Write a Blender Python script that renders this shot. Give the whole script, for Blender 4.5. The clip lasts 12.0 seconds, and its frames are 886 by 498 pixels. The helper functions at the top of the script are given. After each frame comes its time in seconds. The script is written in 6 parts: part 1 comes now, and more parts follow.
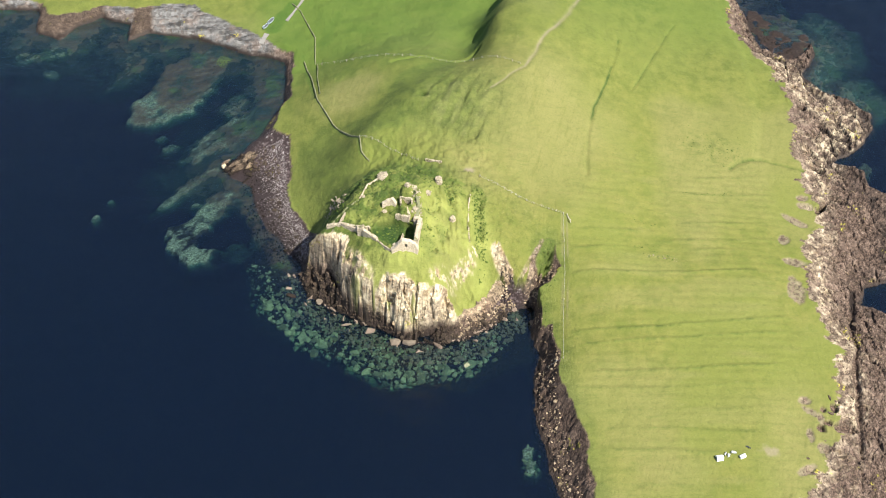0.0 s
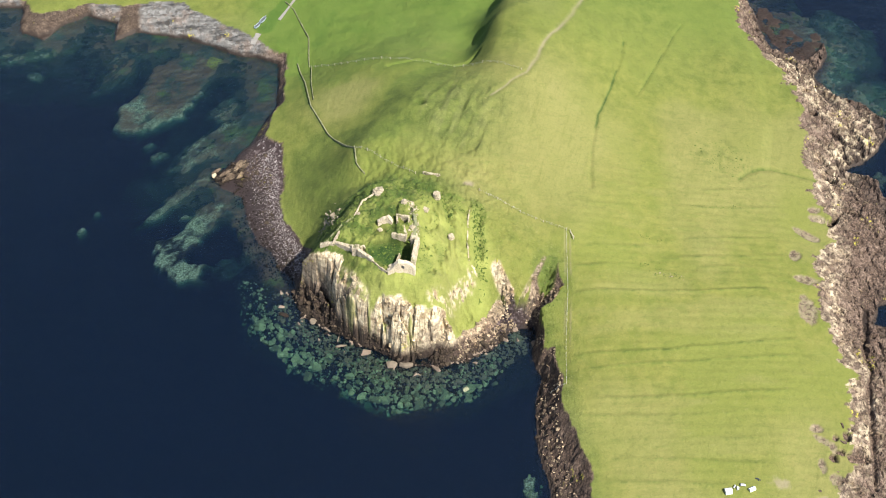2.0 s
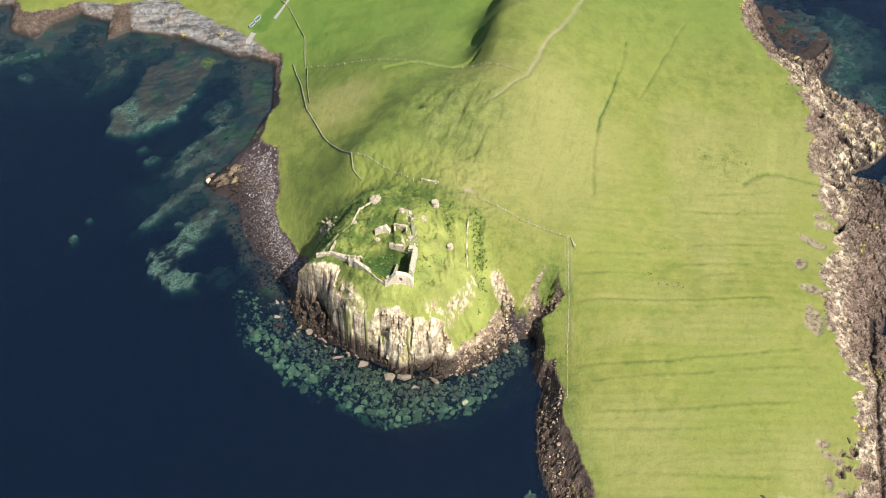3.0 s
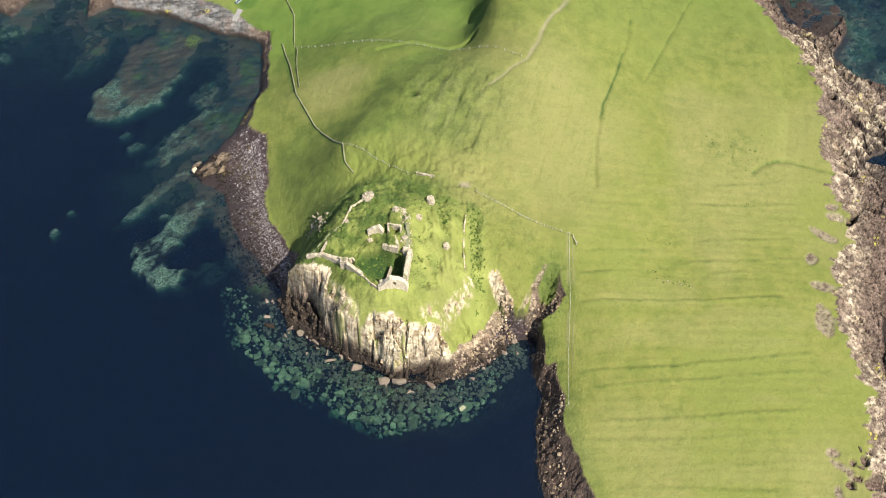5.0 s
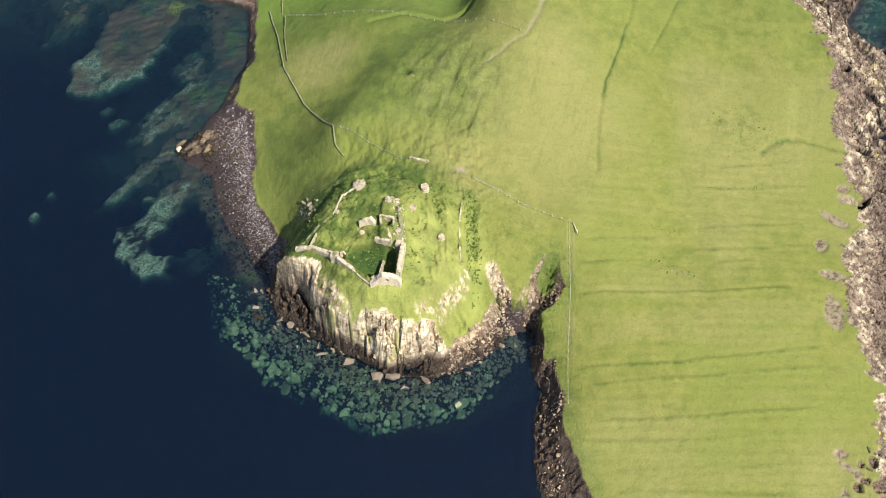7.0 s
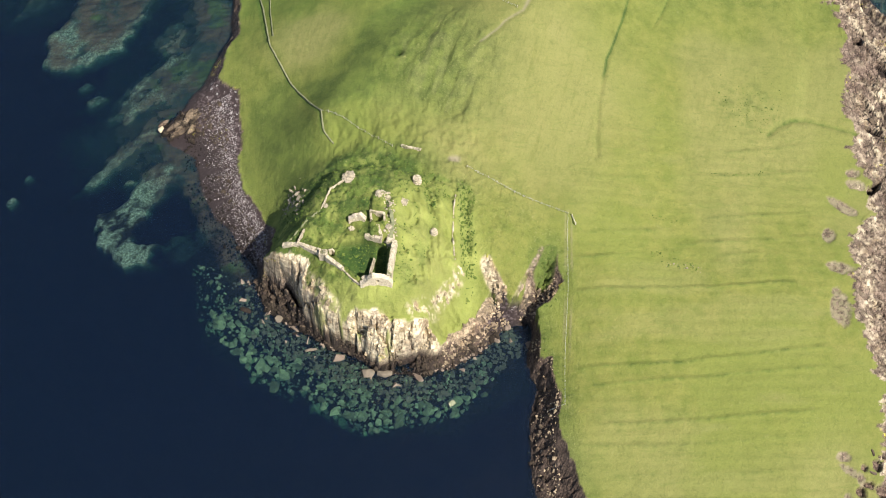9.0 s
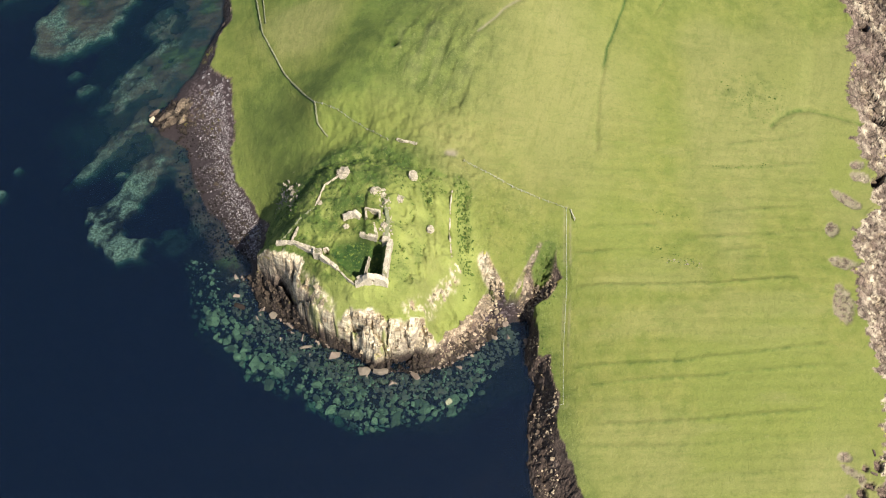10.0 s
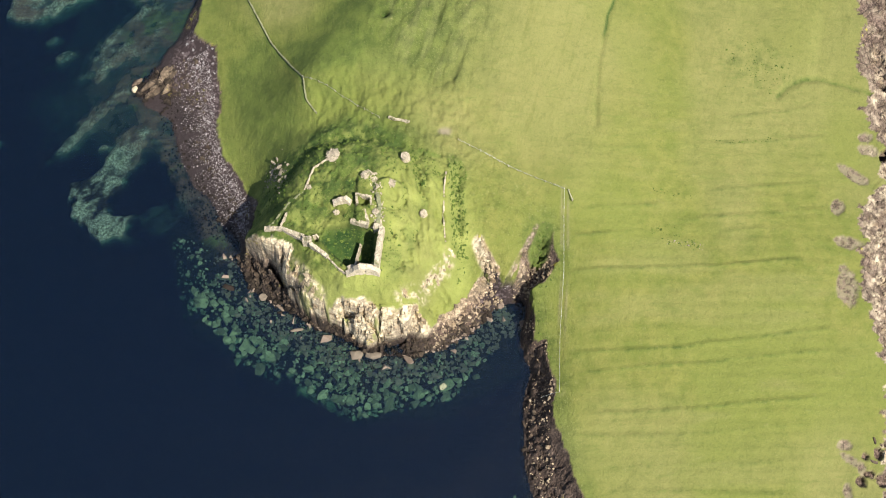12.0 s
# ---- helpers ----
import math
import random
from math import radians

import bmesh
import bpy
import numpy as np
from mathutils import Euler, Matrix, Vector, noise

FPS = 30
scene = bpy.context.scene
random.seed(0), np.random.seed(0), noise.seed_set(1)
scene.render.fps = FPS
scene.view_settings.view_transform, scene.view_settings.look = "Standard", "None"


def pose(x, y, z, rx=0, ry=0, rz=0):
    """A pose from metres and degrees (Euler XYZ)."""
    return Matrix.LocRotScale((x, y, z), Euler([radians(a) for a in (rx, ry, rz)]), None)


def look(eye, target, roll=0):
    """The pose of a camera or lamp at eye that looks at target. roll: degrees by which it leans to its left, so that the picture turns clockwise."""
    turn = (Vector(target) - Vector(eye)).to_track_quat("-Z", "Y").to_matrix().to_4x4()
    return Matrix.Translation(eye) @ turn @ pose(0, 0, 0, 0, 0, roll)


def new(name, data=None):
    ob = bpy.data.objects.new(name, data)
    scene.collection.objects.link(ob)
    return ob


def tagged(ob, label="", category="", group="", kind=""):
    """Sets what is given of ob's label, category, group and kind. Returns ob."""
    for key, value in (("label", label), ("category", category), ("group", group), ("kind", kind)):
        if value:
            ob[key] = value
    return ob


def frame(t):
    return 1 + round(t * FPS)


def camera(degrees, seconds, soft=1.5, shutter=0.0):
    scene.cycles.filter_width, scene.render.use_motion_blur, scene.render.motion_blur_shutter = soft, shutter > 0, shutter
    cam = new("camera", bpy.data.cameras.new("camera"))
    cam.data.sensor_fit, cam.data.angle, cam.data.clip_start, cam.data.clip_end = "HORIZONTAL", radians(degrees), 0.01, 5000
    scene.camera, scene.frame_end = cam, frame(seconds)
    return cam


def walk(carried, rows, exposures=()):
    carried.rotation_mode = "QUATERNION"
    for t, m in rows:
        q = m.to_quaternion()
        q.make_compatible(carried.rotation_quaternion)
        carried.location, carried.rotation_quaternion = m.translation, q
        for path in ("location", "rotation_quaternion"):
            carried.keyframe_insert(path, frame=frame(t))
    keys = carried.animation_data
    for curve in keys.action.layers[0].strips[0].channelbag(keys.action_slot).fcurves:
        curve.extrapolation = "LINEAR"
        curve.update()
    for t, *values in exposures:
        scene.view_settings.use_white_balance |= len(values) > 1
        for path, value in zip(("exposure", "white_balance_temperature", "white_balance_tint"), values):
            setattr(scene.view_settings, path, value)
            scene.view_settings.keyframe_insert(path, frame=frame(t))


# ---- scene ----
cam = camera(40.9, 12.0, soft=1.0)
METRES, EYE, TILT, LEAN, TURN = 150.0, 303.5, -49.3, 0.0, 0.0
ROWS = [
    (0.0, 0.0, 0.0, 0.0, 0.0, 0.0, -0.0),
    (0.5, 0.0007, 0.0232, 0.027, 0.01, -0.48, 0.0),
    (1.0, 0.0018, 0.0471, 0.0549, 0.03, -0.92, 0.02),
    (1.5, 0.0026, 0.0718, 0.0843, 0.02, -1.37, 0.03),
    (2.0, 0.0041, 0.0974, 0.1143, 0.01, -1.8, 0.05),
    (2.5, 0.005, 0.1234, 0.1444, 0.0, -2.26, 0.06),
    (3.0, 0.0066, 0.1497, 0.1746, 0.0, -2.83, 0.1),
    (5.0, 0.0142, 0.2597, 0.2994, -0.03, -6.15, 0.3),
    (5.5, 0.0165, 0.2877, 0.3312, -0.04, -7.14, 0.34),
    (6.0, 0.0186, 0.3158, 0.3635, -0.04, -8.18, 0.36),
    (6.5, 0.0214, 0.3438, 0.3962, -0.05, -9.25, 0.4),
    (7.0, 0.024, 0.3717, 0.428, -0.06, -10.27, 0.42),
    (9.0, 0.0335, 0.4855, 0.5641, -0.18, -14.75, 0.46),
    (9.5, 0.0366, 0.5134, 0.5971, -0.2, -15.87, 0.48),
    (10.0, 0.0389, 0.5417, 0.63, -0.23, -17.06, 0.5),
    (10.5, 0.0415, 0.5696, 0.6627, -0.26, -18.35, 0.54),
    (11.0, 0.0447, 0.5972, 0.6948, -0.27, -19.67, 0.57),
    (11.5, 0.0473, 0.6227, 0.7245, -0.3, -20.91, 0.6),
    (12.0, 0.0502, 0.6507, 0.7575, -0.31, -22.25, 0.62),
]
walk(cam, [(t, pose(0, 0, EYE, TILT, LEAN, TURN) @ pose(METRES * x, METRES * y, METRES * z, 90 + pitch, roll, yaw)) for t, x, y, z, yaw, pitch, roll in ROWS], [(0.0, 1.08), (3.0, 1.07), (6.0, 0.99), (9.0, 0.95), (12.0, 0.92)])

# ---- world and sun ----
SUN_EL, SUN_AZ = 54.0, 131.0   # degrees; azimuth clockwise from +y
world = bpy.data.worlds.new("world")
scene.world = world
world.use_nodes = True
wn = world.node_tree
sky = wn.nodes.new("ShaderNodeTexSky")
sky.sky_type = "NISHITA"
sky.sun_disc = False
sky.sun_elevation, sky.sun_rotation = radians(SUN_EL), radians(SUN_AZ)
sky.air_density, sky.dust_density = 1.0, 1.2
wn.links.new(sky.outputs[0], wn.nodes["Background"].inputs[0])
wn.nodes["Background"].inputs[1].default_value = 0.085
sun = new("sun", bpy.data.lights.new("sun", "SUN"))
sun.data.energy, sun.data.angle, sun.data.color = 5.0, radians(0.6), (1.0, 0.945, 0.84)
_a, _e = radians(SUN_AZ), radians(SUN_EL)
sun.matrix_world = look((0, 0, 0), (-math.sin(_a) * math.cos(_e), -math.cos(_a) * math.cos(_e), -math.sin(_e)))

# ---- noise in numpy ----
def hash01(ix, iy, seed):
    h = (ix.astype(np.int64) * 374761393 + iy.astype(np.int64) * 668265263 + seed * 1442695041) & 0xFFFFFFFF
    h = ((h ^ (h >> 13)) * 1274126177) & 0xFFFFFFFF
    h = ((h ^ (h >> 16)) * 2246822519) & 0xFFFFFFFF
    return ((h ^ (h >> 15)) & 0xFFFFFF) / float(0xFFFFFF)


def vnoise(x, y, seed=0):
    ix, iy = np.floor(x), np.floor(y)
    fx, fy = x - ix, y - iy
    fx, fy = fx * fx * (3 - 2 * fx), fy * fy * (3 - 2 * fy)
    a, b = hash01(ix, iy, seed), hash01(ix + 1, iy, seed)
    c, d = hash01(ix, iy + 1, seed), hash01(ix + 1, iy + 1, seed)
    return 2 * ((a * (1 - fx) + b * fx) * (1 - fy) + (c * (1 - fx) + d * fx) * fy) - 1


def fbm(x, y, size, octaves=4, seed=0, gain=0.5):
    out, amp, total = 0.0, 1.0, 0.0
    for k in range(octaves):
        f = 2.0 ** k / size
        out = out + amp * vnoise(x * f + 17.3 * k, y * f - 9.1 * k, seed + k)
        total += amp
        amp *= gain
    return out / total


def cells(x, y, size, seed=0):
    """Random value of the nearest jittered cell, and the distance to the border between cells."""
    x, y = x / size, y / size
    ix, iy = np.floor(x), np.floor(y)
    f1, f2, val = np.full(x.shape, 9.0), np.full(x.shape, 9.0), np.zeros(x.shape)
    for dx in (-1, 0, 1):
        for dy in (-1, 0, 1):
            cx, cy = ix + dx, iy + dy
            d = np.hypot(cx + hash01(cx, cy, seed) - x, cy + hash01(cx, cy, seed + 1) - y)
            near = d < f1
            f2 = np.where(near, f1, np.minimum(f2, d))
            val = np.where(near, hash01(cx, cy, seed + 2), val)
            f1 = np.where(near, d, f1)
    return val, (f2 - f1) * size


def smooth(a, b, v):
    k = np.clip((v - a) / (b - a), 0, 1)
    return k * k * (3 - 2 * k)


def to_line(x, y, pts, closed=False):
    """Distance to a polyline and its nearest point; for a closed one also a mask of the inside."""
    best, nx, ny = np.full(x.shape, 1e18), np.zeros(x.shape), np.zeros(x.shape)
    inside = np.zeros(x.shape, bool)
    pairs = list(zip(pts, pts[1:] + pts[:1])) if closed else list(zip(pts, pts[1:]))
    for (ax, ay), (bx, by) in pairs:
        ex, ey = bx - ax, by - ay
        k = np.clip(((x - ax) * ex + (y - ay) * ey) / max(ex * ex + ey * ey, 1e-9), 0, 1)
        px, py = ax + k * ex, ay + k * ey
        d = (x - px) ** 2 + (y - py) ** 2
        m = d < best
        best, nx, ny = np.where(m, d, best), np.where(m, px, nx), np.where(m, py, ny)
        if closed and ay != by:
            inside ^= ((ay > y) != (by > y)) & (x < ax + (y - ay) / (by - ay) * ex)
    return np.sqrt(best), nx, ny, inside


# ---- the plan: shore lines, edges of the turf, heights of the land ----
SHORE_WEST = [(-2600, 900), (-400, 420), (-227.1, 391.8), (-180.4, 389.6), (-164.7, 389.2), (-162.3, 374.5), (-151.5, 370.3), (-146.1, 379.1),
              (-138.0, 384.5), (-125.4, 380.2), (-125.8, 369.6), (-117.7, 374.5), (-97.4, 371.0), (-86.8, 366.8), (-78.3, 361.0), (-67.1, 359.3),
              (-61.3, 355.9), (-61.3, 343.4), (-60.4, 333.9), (-64.0, 326.1), (-66.4, 318.5), (-70.7, 310.2), (-79.0, 299.0), (-68.0, 288.6),
              (-64.2, 276.6), (-60.7, 269.9), (-52.5, 259.9), (-47.6, 253.4), (-46.3, 247.0)]
SHORE_HEAD = [(-44.0, 240.6), (-36.3, 235.1), (-28.8, 230.8), (-21.2, 227.2), (-12.3, 222.5), (1.7, 221.6), (8.4, 224.2), (14.4, 227.5), (19.7, 231.3),
              (23.9, 235.1), (28.7, 235.4), (29.1, 231.9), (27.4, 227.4), (28.3, 221.3), (29.6, 216.7), (28.7, 210.8), (27.3, 203.5), (27.5, 196.3),
              (28.6, 189.1), (31.2, 174.6), (33.1, 165.5), (34.7, 153.3), (42, 100), (75, 20), (110, 40), (135, 100)]
SHORE_EAST = [(140.5, 153.3), (152.3, 201.9), (149.1, 229.9), (141.3, 234.9), (135.6, 237.9), (137.9, 243.8), (147.1, 247.4), (159.7, 271.1), (155.5, 285.7),
              (149.5, 289.8), (150.2, 296.7), (144.9, 300.4), (139.3, 302.4), (149.3, 306.1), (158.7, 320.0), (159.4, 327.7), (152.7, 335.5), (143.0, 340.2),
              (139.3, 348.3), (146.4, 361.7), (146.7, 368.6), (135.8, 358.3), (125.8, 364.1), (123.5, 370.3), (123.0, 380.9), (120.0, 397.4), (118.6, 426.6),
              (125, 480), (400, 900), (2600, 1400), (2600, 3600), (-2600, 3600)]
LAND = SHORE_WEST + SHORE_HEAD + SHORE_EAST
TURF_WEST = [(-2600, 930), (-400, 430), (-227.9, 398.4), (-180.8, 395.4), (-162.5, 391.0), (-158.5, 382.9), (-146.3, 384.4), (-136.8, 388.0), (-123.8, 385.5),
             (-112.7, 387.3), (-100.0, 386.6), (-89.9, 378.3), (-76.6, 370.2), (-67.5, 363.3), (-57.9, 358.5), (-57.4, 339.5), (-56.6, 330.0), (-60.0, 320.8),
             (-62.0, 314.3), (-55.4, 309.0), (-54.1, 297.6), (-54.0, 285.6), (-51.3, 277.1), (-46.3, 268.7), (-42.3, 263.0), (-43.1, 254.8)]
TURF_HEAD = [(-42.6, 248.3), (-36.5, 245.9), (-29.4, 244.9), (-31.7, 239.1), (-28.1, 236.1), (-25.5, 233.1), (-22.8, 231.5), (-17.9, 231.0), (-10.9, 230.3),
             (-4.0, 230.0), (0.9, 231.6), (1.4, 230.0), (2.5, 227.5), (6.3, 229.0), (10.0, 232.4), (13.7, 236.2), (17.0, 240.2), (18.6, 242.6),
             (21.6, 241.0), (25.2, 239.8), (29.1, 246.6), (32.2, 252.5), (34.5, 253.8), (35.9, 251.2), (36.2, 246.9), (37.1, 243.5),
             (34.3, 238.9), (30.5, 236.7), (31.0, 229.9), (30.8, 224.2), (33.7, 223.4), (33.5, 218.2), (35.4, 210.9), (35.1, 203.7), (36.9, 196.5),
             (38.8, 190.9), (41.2, 183.7), (43.9, 150.0), (55, 105), (80, 50), (92, 110)]
TURF_EAST = [(94.8, 150.5), (88.0, 160.0), (98.7, 165.0), (106.0, 168.5), (110.5, 174.5), (113.0, 181.0), (116.0, 188.0), (117.5, 195.0), (118.5, 201.0),
             (120.9, 206.4), (120.8, 213.8), (118.5, 219.1), (118.8, 229.1), (117.7, 241.7), (120.1, 253.7), (123.1, 263.6), (126.7, 267.4), (127.7, 281.8),
             (125.2, 288.6), (128.5, 295.5), (124.4, 305.5), (128.7, 317.2), (128.1, 324.8), (127.8, 334.1), (124.2, 343.6), (122.5, 351.8), (118.2, 358.5),
             (116.3, 367.0), (114.1, 374.0), (114.1, 388.4), (114.1, 418.9), (120, 490), (390, 920), (2600, 1450), (2600, 3500), (-2600, 3500)]
TURF = TURF_WEST + TURF_HEAD + TURF_EAST
# spot heights of the castle's knoll and of the land round it
KNOLL = [(-42, 248.6, 18), (-37.2, 247.9, 24.5), (-27.5, 243.2, 26), (-30.6, 240, 21), (-24.7, 237, 25), (-23, 231.5, 20.5), (-16.5, 230.2, 23.8),
         (-10.6, 230.4, 22.2), (-4, 230.6, 22), (1.5, 235.5, 21.5), (3.8, 234.4, 10), (8.9, 234.3, 6.2), (9, 242.6, 19), (15.6, 244.5, 12.6), (18, 246.2, 16),
         (12, 240, 10), (24, 243, 13), (8.5, 263, 23.7), (8.2, 250.3, 20.7), (1.2, 248, 25.5), (-5.9, 239, 28.2), (-5.6, 245.5, 28.8), (-3.4, 244.1, 27.3), (-3.6, 238.6, 26.2), (-20, 246, 27.8), (-23.6, 240.6, 28.0), (-18.8, 236.2, 27.9), (-33, 246.2, 26.0),
         (-16, 251, 30.2), (-20, 258, 30), (-8, 256, 30.6), (-4, 261, 29.4), (-15.6, 267, 29.6), (-23, 268, 28), (-30, 255, 27.6), (-36, 259, 18), (-39.5, 257.5, 11.5), (-43, 256, 6)]
SLOPES = [(-51.4, 348.3, 4.8), (-44.8, 320.1, 14.1), (-39.4, 305.3, 12.9), (-28, 288.5, 22.5), (-54, 295, 3), (-42.6, 267, 4.3), (-35, 269, 14.5), (-50, 281, 3.2),
          (-6.8, 306.4, 28.5), (-9.3, 331.7, 22.6), (-29, 339.6, 16.7), (29.7, 320.2, 29), (49.2, 364.8, 22.2), (62.9, 321.2, 15), (113, 299, 5.8),
          (114, 366, 5.5), (120, 270, 5), (99.4, 238.6, 10.1), (64.9, 252.5, 11.5), (39.3, 261.3, 17), (28.7, 271.8, 18.5), (47.7, 241.4, 13),
          (45, 204.3, 10), (80, 197.8, 9.2), (104, 190.5, 6.5), (95.7, 190.9, 8.8), (36, 209.6, 8.4), (42.9, 175, 8), (80, 165, 8), (-70, 380, 6), (-120, 395, 5)]
FELLS = [(18, 335, 26), (11, 335, 20), (20, 352, 25), (12, 353, 16), (28, 372, 23), (20, 375, 15), (-20, 365, 10), (-45, 375, 6), (80, 350, 12),
         (-25, 278, 19.5), (-3, 279, 24.5), (12, 280, 23.5), (35.5, 254.5, 14.5), (-10, 290, 24.5), (80, 275, 11), (120, 330, 5), (34, 224, 7.5),
         (-15, 276, 22.5), (-1.4, 266, 27.3), (36.5, 240, 11), (-11.5, 233.6, 27.6), (-15.5, 233.6, 27.8), (-6.4, 234.2, 26.6)]
SPOTS = np.array(KNOLL + SLOPES + FELLS, float)


def _kernel(dx, dy):
    return np.sqrt(dx * dx + dy * dy + 6.0)


_n = len(SPOTS)
_m = np.zeros((_n + 3, _n + 3))
_m[:_n, :_n] = _kernel(SPOTS[:, None, 0] - SPOTS[None, :, 0], SPOTS[:, None, 1] - SPOTS[None, :, 1])
_m[:_n, _n], _m[:_n, _n + 1], _m[:_n, _n + 2] = 1, SPOTS[:, 0] / 100, SPOTS[:, 1] / 100
_m[_n:, :_n] = _m[:_n, _n:].T
SPOT_W = np.linalg.solve(_m, np.concatenate([SPOTS[:, 2], np.zeros(3)]))


def land_height(x, y):
    cx, cy = np.clip(x, -170, 135), np.clip(y, 150, 400)
    z = SPOT_W[_n] + SPOT_W[_n + 1] * cx / 100 + SPOT_W[_n + 2] * cy / 100
    for k in range(_n):
        z = z + SPOT_W[k] * _kernel(cx - SPOTS[k, 0], cy - SPOTS[k, 1])
    north = np.maximum(y - 400, 0)
    return np.maximum(z, 2.2) + north * 0.05 * (1 + 0.5 * fbm(x, y, 300, 3, 71))


# low banks across the field: line from west to east, height
BANKS = [([(86.4, 284.2), (108.5, 288.3)], 0.45), ([(45.3, 272.4), (80, 276.1)], 0.22), ([(80, 276.1), (112.5, 280)], 0.5), ([(89.7, 270.9), (111.3, 273.9)], 0.2),
         ([(43.6, 256.3), (64.5, 258.6)], 0.5), ([(79, 262.8), (110, 266.3)], 0.45), ([(39.2, 249.5), (62.2, 251.2)], 0.5), ([(69, 254.2), (108.4, 258.2)], 0.4),
         ([(81, 251.3), (92, 252.6)], 0.35), ([(38.8, 240.5), (77.4, 241.9), (100.6, 243.8)], 0.75)]
BANKS += [([(37.8, 219.7), (67.1, 220.5), (105.7, 225.4)], 0.6), ([(42, 214.7), (74.5, 216.7), (104.8, 219.8)], 0.5), ([(47.2, 203.8), (80.9, 205.9), (102.9, 208)], 0.6),
          ([(36.4, 199.2), (57.3, 198.2), (93.9, 200.5)], 0.35), ([(47.8, 190.8), (89.4, 191.4)], 0.35), ([(47.3, 185.2), (91.3, 184)], 0.5),
          ([(43.0, 178.6), (82, 176.9)], 0.5), ([(45.0, 167.5), (80, 166.5)], 0.35)]
EAST_BANK = [(107.4, 380.3), (113.7, 357.8), (114.4, 334.6), (113.1, 317.8), (109.9, 301.8)]
# bare patches in the turf above the east shore: centre, radii, turn
SCARS = [(118.8, 269.0, 3.9, 1.5, -35), (113.1, 259.2, 1.6, 2.0, 0), (114.8, 249.2, 3.4, 1.4, -8), (112.6, 236.4, 2.4, 4.4, 0), (124.6, 276.3, 2.6, 1.3, -20), (124.0, 280.2, 1.8, 1.1, 10),
         (107.6, 196.0, 1.6, 1.0, 0), (108.6, 192.4, 2.4, 0.8, -35), (111.2, 190.2, 0.8, 1.8, 10), (107.0, 184.5, 1.0, 1.8, 0), (110.0, 180.0, 1.6, 1.4, 0), (103.5, 172.5, 2.5, 1.0, 25)]
# clefts and pits in the shelf: centre, radii, turn, depth
CLEFTS = [(110.6, 187.1, 1.2, 1.3, 0, 1.6), (113.0, 188.9, 1.6, 0.8, -20, 1.4), (116.1, 194.2, 1.2, 1.6, 0, 1.4), (112.4, 193.1, 0.8, 1.0, 0, 1.2), (118.3, 187.4, 3.6, 2.0, 5, 2.0),
          (129.2, 275.6, 2.6, 1.4, 40, 4), (133.0, 295.3, 2.8, 0.9, -28, 4), (139.5, 317.0, 3.2, 1.3, -50, 3), (133.2, 327.3, 1.6, 1.2, 0, 3), (137.0, 280.5, 3.2, 1.2, -20, 2.5)]
CHANNEL = [(133, 241), (131.8, 234.7), (128.2, 223.4), (128.9, 217.3), (126.2, 211.0), (124, 196), (121, 178)]
CREAM = [(104, 166), (108, 173), (116.5, 186), (119, 191.4), (122.5, 201.4), (123, 212.1), (120.5, 232), (122.5, 248.8), (125.4, 262.4), (131.6, 290.8), (136.0, 304), (144, 311), (149, 321), (141, 327), (136.5, 340.1), (126, 352)]
PLATFORM = [(121, 390), (124, 368), (132, 350), (140, 351), (147, 366), (144, 375), (138, 372), (134, 378), (128, 390)]
# outline of the vale's shaded slope, darkened in the turf colour
VALE = [(-18, 323), (-23, 305), (-37, 306), (-29, 291), (-14, 292), (-5, 303), (3, 317), (7, 335), (-4, 333)]
# patches of coarse dark growth round the ruin: centre, radii
GROWTH = [(2.6, 261.5, 1.6, 4.6), (3.4, 255.0, 1.0, 2.4), (-0.6, 246.5, 1.9, 3.4), (-3.6, 240.6, 1.2, 3.2), (-20.5, 262.0, 4.6, 3.0), (-14.6, 258.4, 3.0, 2.2), (-25.0, 254.0, 2.6, 2.0), (-28.5, 249.2, 2.6, 1.2),
          (-17.4, 245.2, 2.8, 2.3), (-21.0, 251.8, 1.8, 1.4), (-18.6, 241.4, 2.0, 1.6), (-9.2, 263.0, 3.4, 1.6), (-23.6, 238.6, 1.6, 1.0), (3.6, 268.4, 3.4, 1.2), (-1.6, 255.6, 0.7, 3.2)]
TRACK = [(70, 408), (56, 378), (49.5, 361.5), (44.7, 350.9), (35.2, 336.8), (32.4, 328.7), (28.7, 320.6), (22.9, 316.9), (16.5, 311)]
RUT_A = [(66, 350), (64.2, 342.8), (59.1, 326.5), (53.5, 311.0), (50.0, 296.2), (48.0, 279.3)]
RUT_B = [(89.8, 366.7), (80.3, 349.1), (73.0, 334.2), (68.4, 325.3)]
CREEK = [(100.1, 291.4), (103.2, 294.6), (107.5, 296.9), (112.5, 297.6), (119.9, 295.7), (128.7, 292.9)]
FENCE_PATH = [(39.6, 261.3), (39.1, 240.7), (37.7, 222.8), (36.9, 209.9)]
TERRACE = [(9.4, 264.5), (9.0, 259.8), (8.8, 252.2), (9.2, 246.2), (9.6, 243)]
# floor of the keep and its yard
YARD = [(-22.6, 244.0), (-20.0, 240.6), (-15.6, 236.9), (-9.0, 236.8), (-8.4, 246.4), (-10.4, 247.3), (-14.8, 248.4), (-20.5, 248.0)]
# edge of the valley north of the knoll: y and x
VALLEY = ([284, 296, 304, 314, 320, 330, 338, 350, 360, 372, 390], [-40, -28.6, -20.5, -13, -6.8, 3, 10.5, 15, 17.5, 22, 32])
